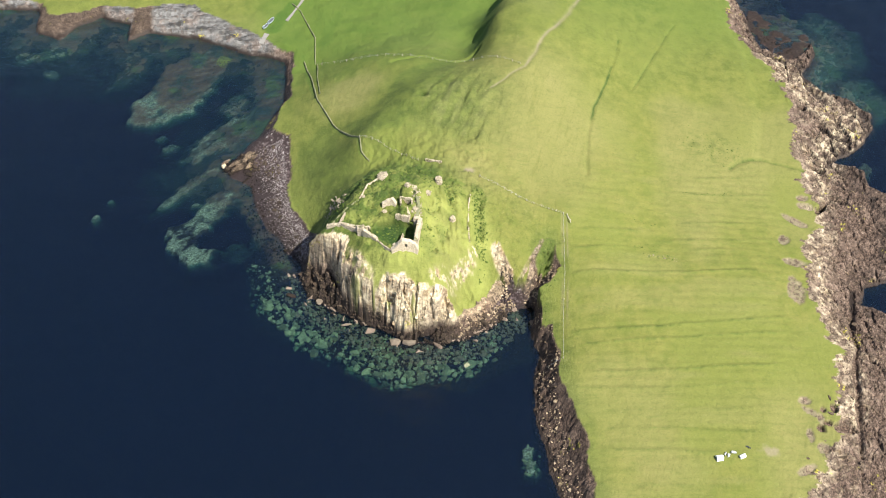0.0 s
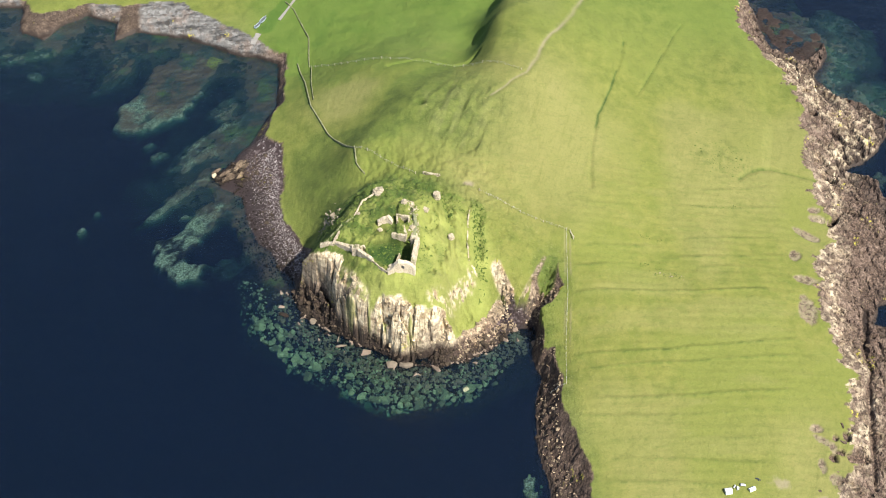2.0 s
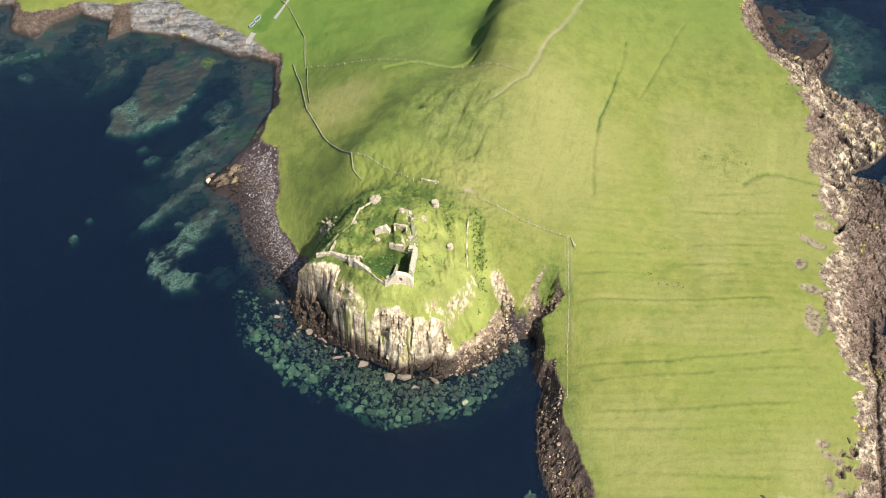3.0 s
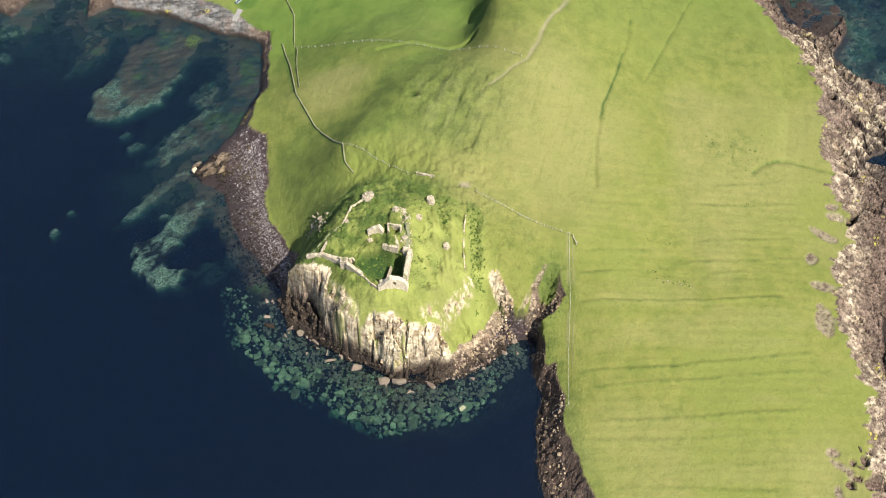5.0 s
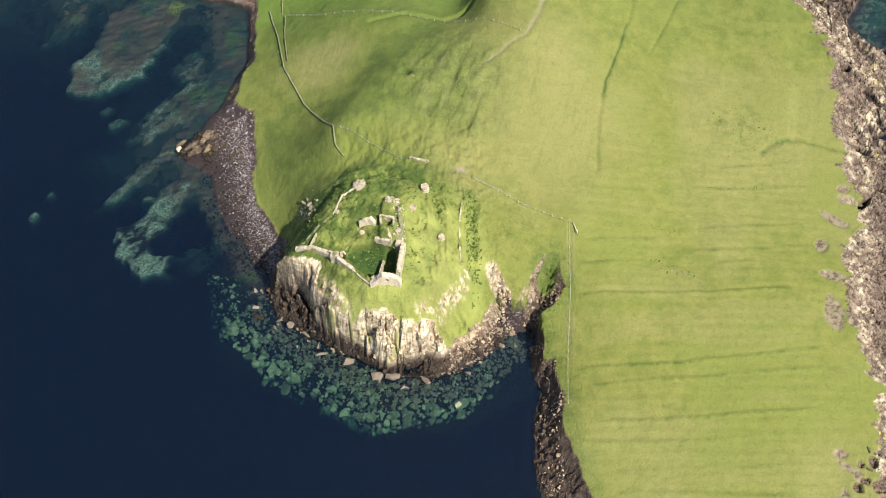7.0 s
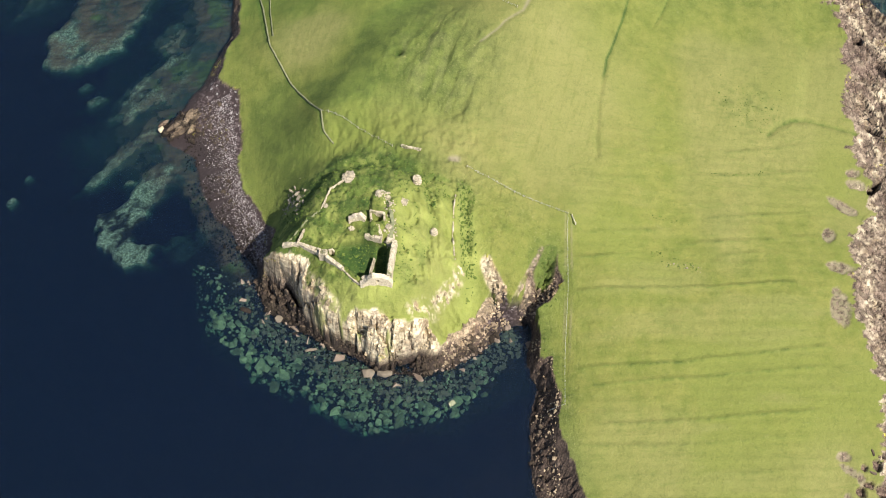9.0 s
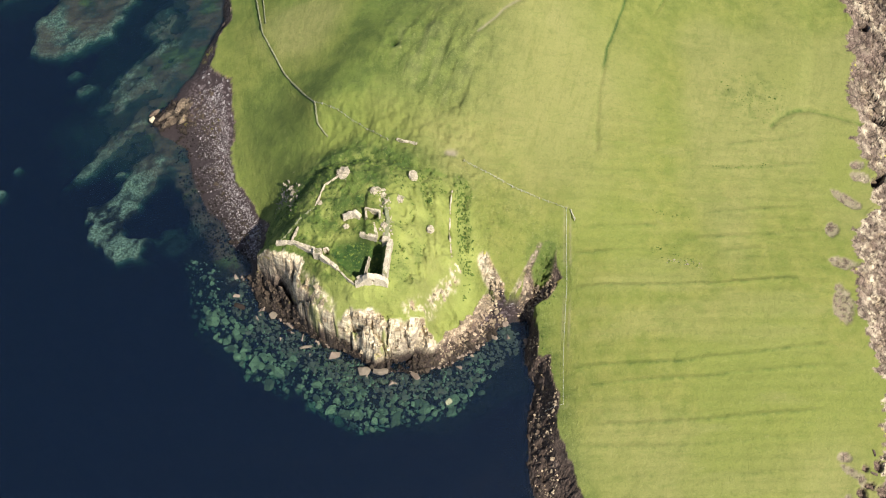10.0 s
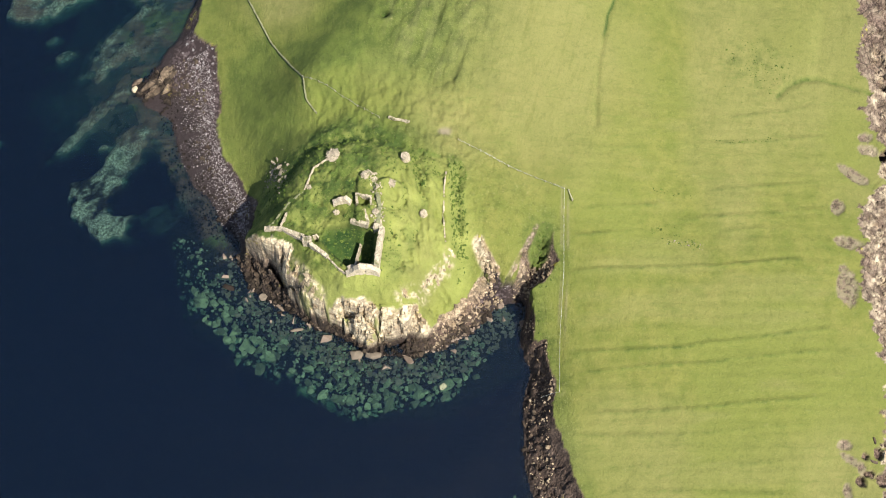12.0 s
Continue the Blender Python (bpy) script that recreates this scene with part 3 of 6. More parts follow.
    apron = np.maximum(apron, 0.6 * smooth(24, 27, x) * (x < 41) * (y < 238) * (1 - turf))
    apron = np.maximum(apron, 0.5 * smooth(-55, -61, x) * smooth(335, 345, y) * smooth(1.0, 0.3, Z + 0.4 * wob) * (1 - turf))
    apron = np.maximum(apron, 0.72 * smooth(345, 354, y) * np.maximum(smooth(16, 12, np.abs(x + 151 + 3 * wob)), smooth(5, 3, np.abs(x + 121 + 2 * wob))) * (1 - turf))
    ruins = smooth(16, 10, np.hypot((x + 17) * 0.9, y - 250) * 0.9)
    # shade on the knoll's north and west slopes, put into the turf colour
    lush_shade = smooth(16, 4, to_line(x, y, [(-42, 300), (-30, 262), (-14, 272), (-2, 268)])[0] + 5 * wob) * 0.55
    # scarp facing away from the sun and the ledge's crease, shaded by colour
    lush_shade = np.maximum(lush_shade, in_valley * smooth(336, 344, y) * 0.85 * np.exp(-((across + 1.0) / 3.6) ** 2))
    lush_shade = np.maximum(lush_shade, 0.7 * np.exp(-((d_ledge + 0.6 * wob) / 0.8) ** 2))
    meadow = smooth(312, 362, y + 8 * wob) * np.maximum(smooth(2, -4, across), 0.55 * smooth(345, 380, y)) * (1 - smooth(-60, -90, x))
    # shade inside the hollow, laid on as dark turf
    lush_shade = np.maximum(lush_shade, np.exp(-(((x + 6.8) / 1.3) ** 2 + ((y - 306.6) / 1.0) ** 2)))
    # gully grass, painted darker for the shadow in its head
    lush_shade = np.maximum(lush_shade, 0.6 * gully)
    lush_shade = np.maximum(lush_shade, field * bank * (0.16 + 0.42 * speck0))
    # the vale's slope in shade, coloured into its turf
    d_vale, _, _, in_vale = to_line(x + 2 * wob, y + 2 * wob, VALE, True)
    lush_shade = np.maximum(lush_shade, 0.62 * smooth(-1.0, 2.5, np.where(in_vale, d_vale, -d_vale)))
    lush_shade = np.maximum(lush_shade, 0.75 * smooth(1.2, 0.4, np.hypot((x + 44 - 0.25 * (y - 370)) / 4.0, (y - 371) / 12) + 0.6 * wob))
    # shadow along the dyke painted into the turf; dark growth round the ruin
    d_dyke = to_line(x, y, [(-54.0, 355), (-50.3, 338.2), (-46.5, 322), (-38.8, 306.4), (-28.6, 291.2), (-27.8, 285.4)])[0]
    lush_shade = np.maximum(lush_shade, np.maximum(0.8 * np.exp(-(d_dyke / 0.9) ** 2), growth * (0.7 + 0.3 * tv)))
    lush_shade = np.maximum(lush_shade, 0.8 * np.exp(-((mound2 - 4.2) / 0.45) ** 2))
    lush_shade = np.maximum(lush_shade, 0.75 * smooth(2.6, 0.8, to_line(x, y, [(11.4, 265), (12.0, 258), (12.6, 250), (12.4, 246)])[0] + 1.2 * wob) * (0.45 + 0.55 * tv))
    # scrub in the ditch; the moat's shade painted as dark turf
    lush_shade = np.maximum(lush_shade, np.maximum(0.6 * ditch * (0.6 + 0.6 * wob), 0.8 * moat))
    lush_shade = np.maximum(lush_shade, np.maximum(0.32 * smooth(0, -20, x) * smooth(250, 262, y), 0.30 * smooth(300, 350, y)) * (0.8 + 0.6 * wob))
    lush_shade = np.maximum(lush_shade, 0.55 * smooth(34, 10, np.hypot((x + 4) * 0.8, (y - 306) * 1.2) + 8 * wob))
    lush_shade = np.maximum(lush_shade, 0.6 * ruins * smooth(-0.2, 0.2, fbm(x, y, 5, 3, 111) + 0.1))
    # shaded north slope of the knoll, painted as darker turf
    lush_shade = np.maximum(lush_shade, 0.9 * smooth(8, 3, to_line(x, y, [(-31, 268), (-24, 273), (-14, 273), (-5, 271)])[0] + 3 * wob))
    lush_shade = np.maximum(lush_shade, 0.55 * smooth(3.4, 0.6, np.abs(d_ter - 2.6) + 1.6 * wob) * (x > 9))
    # dark green strip on the bank beside the boats
    lush_shade = np.maximum(lush_shade, smooth(3.4, 1.8, to_line(x, y, [(-67.5, 371.5), (-60.5, 385)])[0] + wob))
    lush_shade = np.maximum(lush_shade, 0.35 * smooth(6, 1, d_turf) * (x < 50) * (x > 28))
    dry = smooth(0.05, 0.5, fbm(x, y, 45, 3, 101)) * 0.5 + 0.6 * smooth(34, 8, np.hypot((x - 32) * 0.8, (y - 300) * 0.7) + 6 * wob)
    # sunlight on the knoll's east and south slopes, put into the turf colour
    fresh_sunlit = smooth(19, 11, np.hypot((x - 0.5) * 0.9, (y - 248) * 0.75) + 3 * wob) * smooth(-11, -5, x + wob)
    fresh_sunlit = np.maximum(fresh_sunlit, smooth(-28, -24, x) * smooth(12, 8, x) * smooth(238.5, 235.5, y + 1.2 * wob)) * (0.75 + 0.6 * fbm(x, y, 4, 3, 115))
    rushes = smooth(1.25, 0.5, np.hypot((x - 95) / 9.5, (y - 300) / 9) + 0.7 * wob)
    lush_shade = np.maximum(lush_shade, 0.3 * rushes * smooth(0.0, 0.35, fbm(x, y, 1.6, 3, 196)))
    spur = smooth(12, 4, np.hypot((x + 34) * 0.7, (y - 320) * 0.8) + 3 * wob)
    dry, lush_shade = np.maximum(dry, 0.65 * spur), lush_shade * (1 - 0.7 * spur)
    knoll = smooth(30, 22, np.hypot((x + 16) * 0.95, (y - 255) * 1.1) + 3 * wob)
    dry = dry * (1 - 0.8 * knoll)
    lush_shade = np.maximum(lush_shade, knoll * (0.26 + 0.6 * smooth(-0.2, 0.3, fbm(x, y, 6, 4, 113))) * smooth(-2, -8, x + 0.25 * (y - 250)))
    blotch = fbm(x, y, 3.4, 4, 118, 0.6)
    lush_shade = np.maximum(lush_shade, 0.75 * knoll * smooth(0.05, 0.3, blotch) * smooth(0, -7, x))
    fresh_sunlit = np.maximum(fresh_sunlit, 0.6 * knoll * smooth(-0.08, -0.32, blotch) * smooth(0, -7, x))
    dry = np.maximum(dry, 0.6 * smooth(9, 4, np.hypot((x - 1) * 1.0, (y - 244) * 0.5) + 3 * wob))
    dry = np.maximum(dry, 0.3 * field * smooth(0, 0.5, fbm(x * 0.22, y, 7, 4, 103)))
    dry = np.maximum(dry, 0.75 * hummock * smooth(0.05, 0.3, fbm(x * 1.2 - 0.35 * y, y * 0.3, 3.0, 3, 193)))
    calm = (1 - knoll) * smooth(262, 285, y + 1.2 * np.maximum(x - 22, 0)) * (1 - hummock)
    calm = np.maximum(calm, field)
    wear = np.maximum(0.55 * np.exp(-((d_track + 0.35 * wob) / (0.36 + 0.3 * smooth(318, 326, y))) ** 2) * (0.55 + 0.45 * smooth(-0.3, 0.3, wob + 0.1)), 0)
    wear = np.maximum(wear, 0.6 * scar)
    wear = np.maximum(wear, 0.55 * smooth(1.2, 0.3, np.hypot((x - 93.6) / 2.6, (y - 177.6) / 1.8) + 0.9 * fbm(x, y, 1.5, 3, 136)))
    wear = np.maximum(wear, 0.7 * smooth(2.6, 1.0, np.hypot(x - 8.6, (y - 275) * 1.6) + 1.6 * wob))
    wear = np.maximum(wear, 0.3 * np.exp(-((d_fence - 0.8) / 0.3) ** 2) * smooth(-0.2, 0.3, wob + 0.1))
    lush_shade = np.maximum(lush_shade, 0.8 * np.maximum(0.95 * np.exp(-(d_creek / 0.55) ** 2) * (0.5 + 0.5 * speck0), 1.0 * np.exp(-(d_rut / 0.34) ** 2) * smooth(-0.3, 0.1, wob) * smooth(276, 310, y + 20 * wob)))
    shingle = np.maximum(beach * (1 - on_turf), smooth(14, 19, x) * smooth(30, 24, x) * smooth(225, 230, y) * smooth(250, 246, y) * (1 - on_turf))
    sand = 0.42 * bay * smooth(0.5, 3, d_shore) * smooth(24, 14, d_shore + 9 * wob) * smooth(136, 144, x) * smooth(-0.5, 0.1, fbm(x, y, 8, 3, 141))
    # deep: yard growth with the walls' shade painted in; boat bank; ruts
    return dict(z=Z, turf=turf, pale=pale, lush_shade=np.clip(lush_shade, 0, 1), dry=np.clip(dry, 0, 1), wear=np.clip(wear, 0, 1), shingle=shingle,
                palebed=np.clip(pale_bed, 0, 1), sand=sand, weed=np.clip(weed, 0, 1), meadow=meadow, deep=np.maximum(np.maximum(0.97 * yard * (0.75 + 0.25 * smooth(-0.3, 0.2, fbm(x, y, 2.2, 3, 116))), 0.9 * smooth(2.8, 1.4, to_line(x, y, [(-66.0, 371.5), (-60.5, 385)])[0] + 0.8 * wob)), 0.65 * np.exp(-(d_rut / 0.32) ** 2) * smooth(-0.35, 0.05, wob) * smooth(300, 318, y + 12 * wob)), calm=calm, fresh_sunlit=fresh_sunlit, shoal=cove, algae=smooth(3.2, 1.4, np.hypot(x + 86, (y - 358.5) * 0.7) + 1.6 * fbm(x, y, 2.5, 3, 117)), apron=apron, grey=smooth(-58, -72, x) * smooth(345, 354, y) * smooth(-0.9, -0.5, fbm(x, y, 16, 3, 151)) * (1 - smooth(16, 12, np.abs(x + 151 + 3 * wob))) * (1 - smooth(5, 3, np.abs(x + 121 + 2 * wob))))


GRID = {}


def lookup(x, y):
    """Height and cover of the built ground sheet at the places x, y."""
    xs, ys, t = GRID["x"], GRID["y"], GRID["t"]
    i = np.clip(np.searchsorted(xs, x) - 1, 0, len(xs) - 2)
    j = np.clip(np.searchsorted(ys, y) - 1, 0, len(ys) - 2)
    u, v = (x - xs[i]) / (xs[i + 1] - xs[i]), (y - ys[j]) / (ys[j + 1] - ys[j])
    return {k: (g[j, i] * (1 - u) + g[j, i + 1] * u) * (1 - v) + (g[j + 1, i] * (1 - u) + g[j + 1, i + 1] * u) * v for k, g in t.items()}


def ground_z(x, y):
    return float(lookup(np.array([float(x)]), np.array([float(y)]))["z"][0])


# ---- materials ----
class Nodes:
    """A short hand for building node materials."""

    def __init__(self, name):
        self.mat = bpy.data.materials.new(name)
        self.mat.use_nodes = True
        self.t = self.mat.node_tree
        self.t.nodes.clear()
        self.pos = self.add("ShaderNodeNewGeometry").outputs["Position"]

    def add(self, kind, **sockets):
        n = self.t.nodes.new(kind)
        for k, v in sockets.items():
            self.put(n.inputs[k.replace("_", " ")], v)
        return n

    def put(self, socket, v):
        if isinstance(v, bpy.types.NodeSocket):
            self.t.links.new(v, socket)
        elif isinstance(v, tuple) and len(v) == 3 and socket.type == "RGBA":
            socket.default_value = (*v, 1)
        else:
            socket.default_value = v

    def attr(self, name):
        n = self.add("ShaderNodeAttribute")
        n.attribute_name = name
        return n.outputs["Fac"]

    def noise(self, scale, detail=4.0, rough=0.55, vector=None, stretch=None, twist=0.0):
        v = vector or self.pos
        if stretch:
            m = self.add("ShaderNodeMapping", Vector=v, Scale=stretch)
            v = m.outputs[0]
        return self.add("ShaderNodeTexNoise", Vector=v, Scale=scale, Detail=detail, Roughness=rough, Distortion=twist).outputs[0]

    def voronoi(self, scale, feature="F1", vector=None):
        n = self.add("ShaderNodeTexVoronoi", Vector=vector or self.pos, Scale=scale)
        n.feature = feature
        return n

    def ramp(self, v, a, b, lo=0.0, hi=1.0):
        n = self.add("ShaderNodeMapRange")
        n.interpolation_type = "SMOOTHSTEP"
        for i, k in enumerate((v, a, b, lo, hi)):
            self.put(n.inputs[i], k)
        return n.outputs[0]

    def maths(self, op, a, b=0.0):
        n = self.add("ShaderNodeMath")
        n.operation = op
        self.put(n.inputs[0], a)
        self.put(n.inputs[1], b)
        return n.outputs[0]

    def mix(self, fac, a, b, mode="MIX"):
        n = self.add("ShaderNodeMix")
        n.data_type, n.blend_type = "RGBA", mode
        self.put(n.inputs[0], fac)
        self.put(n.inputs[6], a)
        self.put(n.inputs[7], b)
        return n.outputs[2]

    def bump(self, height, distance, strength=1.0, normal=None):
        n = self.add("ShaderNodeBump", Height=height, Distance=distance, Strength=strength)
        if normal:
            self.put(n.inputs["Normal"], normal)
        return n.outputs[0]

    def finish(self, colour, rough=0.9, normal=None, spec=0.25, metal=0.0):
        b = self.add("ShaderNodeBsdfPrincipled", Base_Color=colour, Roughness=rough, Metallic=metal)
        self.put(b.inputs["Specular IOR Level"], spec)
        if normal:
            self.put(b.inputs["Normal"], normal)
        self.out(b.outputs[0])
        return self.mat

    def out(self, shader):
        o = self.add("ShaderNodeOutputMaterial")
        self.t.links.new(shader, o.inputs[0])
        return self.mat


def rock_colour(m, pale, grey=None):
    """Weathered rock: cream where dry, brown and dark with wrack near the water."""
    n1, n2 = m.noise(0.25, 5), m.noise(1.7, 5, 0.65)
    light = m.mix(n2, (0.45, 0.375, 0.25), (0.71, 0.62, 0.455))
    light = m.mix(m.ramp(n1, 0.5, 0.68), light, (0.33, 0.25, 0.15))
    brown = m.mix(m.ramp(n2, 0.35, 0.7), (0.040, 0.028, 0.022), (0.160, 0.112, 0.088))
    brown = m.mix(m.ramp(m.noise(0.6, 4), 0.58, 0.72, 0.0, 0.8), brown, (0.24, 0.182, 0.145))
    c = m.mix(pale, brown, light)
    if grey is not None:
        band = m.noise(0.45, 4, 0.6, None, (0.18, 1.0, 1.0))
        c = m.mix(grey, c, m.mix(m.ramp(band, 0.36, 0.58), (0.05, 0.05, 0.051), (0.15, 0.15, 0.149)))
    patch = m.noise(0.16, 4, 0.6)
    c = m.mix(m.ramp(patch, 0.47, 0.62, 0.0, 0.4), c, m.mix(n2, (0.14, 0.098, 0.078), (0.27, 0.205, 0.165)))
    bent = m.mix(3.2, m.pos, m.add("ShaderNodeTexNoise", Vector=m.pos, Scale=0.3, Detail=4.0).outputs[1], "ADD")
    crack = m.voronoi(0.36, "DISTANCE_TO_EDGE", m.add("ShaderNodeMapping", Vector=bent, Scale=(1.0, 0.55, 0.6)).outputs[0])
    c = m.mix(m.ramp(crack.outputs[0], 0.0, 0.05, m.ramp(pale, 0.1, 0.5, 0.7 if grey is None else m.ramp(grey, 0.0, 0.4, 0.7, 0.12), 0.22), 0.0), c, (0.030, 0.022, 0.018))
    lump = m.voronoi(0.85, "F1", m.mix(0.5, m.pos, m.add("ShaderNodeTexNoise", Vector=m.pos, Scale=1.1, Detail=3.0).outputs[1], "ADD"))
    tone = m.add("ShaderNodeSeparateColor", Color=lump.outputs[1]).outputs[0]
    c = m.mix(1.0, c, m.mix(tone, (0.62, 0.60, 0.58), (1.22, 1.21, 1.19)), "MULTIPLY")
    warp = m.mix(0.5, m.pos, m.add("ShaderNodeTexNoise", Vector=m.pos, Scale=0.5, Detail=4.0).outputs[1], "ADD")
    joint = m.noise(0.7, 5, 0.7, warp, (1.0, 0.6, 0.42))
    c = m.mix(m.ramp(joint, 0.33, 0.42, 0.7, 0.0), c, (0.075, 0.056, 0.038))
    c = m.mix(m.ramp(m.noise(2.6, 4, 0.7, None, (1, 1, 0.5)), 0.28, 0.41, 0.42, 0.0), c, (0.12, 0.09, 0.065))
    z = m.add("ShaderNodeSeparateXYZ", Vector=m.pos).outputs[2]
    lichen = m.maths("MULTIPLY", m.ramp(m.noise(0.13, 3), 0.62, 0.7), m.ramp(m.noise(0.9, 3), 0.5, 0.62))
    c = m.mix(m.maths("MULTIPLY", lichen, 0.85), c, (0.42, 0.38, 0.06))
    wet = m.ramp(m.maths("ADD", z, m.maths("MULTIPLY", n1, -2.0)), -0.7, 0.8, 1.0, 0.0)
    return m.mix(m.maths("MULTIPLY", wet, 0.94), c, m.mix(n2, (0.006, 0.0045, 0.004), (0.032, 0.022, 0.018))), z, n1, n2


def ground_material():
    m = Nodes("ground")
    n_big, n_mid, n_fine = m.noise(0.035, 4), m.noise(0.22, 5, 0.6), m.noise(1.6, 5, 0.65)
    # turf
    g = m.mix(m.ramp(n_mid, 0.3, 0.7), (0.111, 0.130, 0.027), (0.157, 0.160, 0.040))
    g = m.mix(m.ramp(n_big, 0.42, 0.62), g, (0.134, 0.150, 0.034))
    g = m.mix(m.attr("dry"), g, m.mix(n_mid, (0.168, 0.165, 0.058), (0.212, 0.188, 0.080)))
    streak = m.noise(0.5, 4, 0.6, stretch=(0.3, 1.3, 1), twist=1.2)
    g = m.mix(m.ramp(streak, 0.5, 0.72, 0.0, 0.3), g, (0.085, 0.115, 0.024))
    slant = m.add("ShaderNodeMapping", Vector=m.pos, Rotation=(0.0, 0.0, radians(18)))
    tracks = m.noise(0.55, 5, 0.62, slant.outputs[0], (1.5, 0.18, 0.4), 1.0)
    g = m.mix(m.maths("MULTIPLY", m.ramp(tracks, 0.50, 0.66), m.ramp(m.attr("dry"), 0.15, 0.7, 0.0, 0.32)), g, (0.095, 0.105, 0.024))
    # dark green: lush growth, and shade put into the turf colour
    g = m.mix(m.attr("lush_shade"), g, m.mix(m.ramp(n_mid, 0.35, 0.65), (0.026, 0.055, 0.012), (0.075, 0.115, 0.022)))
    busy = m.ramp(m.attr("calm"), 0.0, 1.0, 1.0, 0.55)
    g = m.mix(m.maths("MULTIPLY", busy, m.ramp(m.noise(0.55, 6, 0.72), 0.48, 0.70, 0.0, 0.6)), g, m.mix(0.55, g, (0.020, 0.040, 0.008)))
    g = m.mix(m.ramp(n_fine, 0.50, 0.72, 0.0, m.ramp(m.attr("lush_shade"), 0.0, 0.5, 0.4, 0.7)), g, m.mix(0.6, g, (0.030, 0.045, 0.010)))
    g = m.mix(m.maths("MULTIPLY", busy, m.ramp(m.noise(0.8, 5, 0.7), 0.56, 0.76, 0.0, 0.55)), g, (0.26, 0.25, 0.10))
    # lime turf: fresh blotches, and painted sun on the knoll's slopes
    g = m.mix(m.maths("MULTIPLY", m.attr("fresh_sunlit"), 0.85), g, m.mix(n_mid, (0.180, 0.215, 0.045), (0.270, 0.280, 0.085)))
    # dark growth, made deeper in the yard for its walls' shadow
    g = m.mix(m.attr("deep"), g, m.mix(m.ramp(n_mid, 0.35, 0.65), (0.014, 0.040, 0.009), (0.034, 0.070, 0.014)))
    g = m.mix(m.maths("MULTIPLY", busy, m.ramp(m.noise(3.0, 3, 0.7), 0.50, 0.72, 0.0, 0.45)), g, m.mix(0.6, g, (0.03, 0.05, 0.01)))
    g = m.mix(m.maths("MULTIPLY", busy, m.ramp(m.noise(2.3, 3, 0.7), 0.55, 0.75, 0.0, 0.4)), g, (0.27, 0.26, 0.11))
    g = m.mix(m.maths("MULTIPLY", m.attr("meadow"), 0.75), g, m.mix(n_mid, (0.050, 0.100, 0.015), (0.070, 0.115, 0.020)))
    earth = m.mix(n_fine, (0.15, 0.122, 0.088), (0.32, 0.265, 0.20))
    g = m.mix(m.attr("wear"), g, earth)
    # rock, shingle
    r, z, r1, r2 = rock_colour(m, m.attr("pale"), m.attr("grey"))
    peb = m.voronoi(1.5)
    tone = m.add("ShaderNodeSeparateColor", Color=peb.outputs[1]).outputs[0]
    s = m.mix(m.ramp(tone, 0.55, 0.95), (0.034, 0.024, 0.024), (0.095, 0.073, 0.073))
    s = m.mix(m.maths("MULTIPLY", m.ramp(tone, 0.955, 0.975), m.ramp(z, 1.4, 2.6)), s, (0.22, 0.20, 0.195))
    s = m.mix(m.ramp(z, 0.3, 2.4, 0.92, 0.0), s, (0.022, 0.016, 0.016))
    r = m.mix(m.maths("MULTIPLY", m.attr("apron"), 0.88), r, m.mix(r2, (0.011, 0.008, 0.007), (0.050, 0.036, 0.029)))
    r = m.mix(m.attr("shingle"), r, s)
    land = m.mix(m.attr("turf"), r, g)
    # sea bed: kelp, pale stone, sand
    bed = m.mix(n_mid, (0.0025, 0.0025, 0.0025), (0.008, 0.007, 0.005))
    bed = m.mix(m.maths("MULTIPLY", m.attr("shoal"), m.ramp(z, -6.0, -2.2)), bed, m.mix(n_mid, (0.020, 0.028, 0.026), (0.060, 0.075, 0.066)))
    bed = m.mix(m.attr("palebed"), bed, m.mix(m.ramp(n_fine, 0.35, 0.7), (0.12, 0.115, 0.095), (0.52, 0.49, 0.42)))
    bed = m.mix(m.attr("sand"), bed, (0.36, 0.34, 0.28))
    weed = m.maths("MULTIPLY", m.ramp(m.noise(0.12, 5, 0.65), 0.36, 0.56), m.ramp(z, -3.4, -1.0))
    bed = m.mix(m.maths("MULTIPLY", m.maths("MULTIPLY", weed, m.attr("weed")), 0.8), bed, m.mix(m.ramp(m.noise(0.07, 3), 0.56, 0.64), m.mix(n_fine, (0.09, 0.038, 0.030), (0.26, 0.135, 0.10)), m.mix(n_fine, (0.06, 0.07, 0.02), (0.20, 0.20, 0.07))))
    bed = m.mix(m.maths("MULTIPLY", m.attr("algae"), m.ramp(n_fine, 0.35, 0.55)), bed, (0.26, 0.22, 0.05))
    c = m.mix(m.ramp(z, -0.15, 0.1), bed, land)
    n = m.bump(m.maths("MULTIPLY", busy, m.noise(0.7, 5, 0.65, stretch=(1.1, 0.7, 1.0))), 0.5, 0.8)
    n = m.bump(m.maths("MULTIPLY", busy, n_fine), 0.4, 0.8, n)
    n = m.bump(m.noise(4.0, 3), 0.14, 0.7, n)
    return m.finish(c, m.ramp(z, 0.3, 1.5, 0.55, 0.95), n, 0.2)


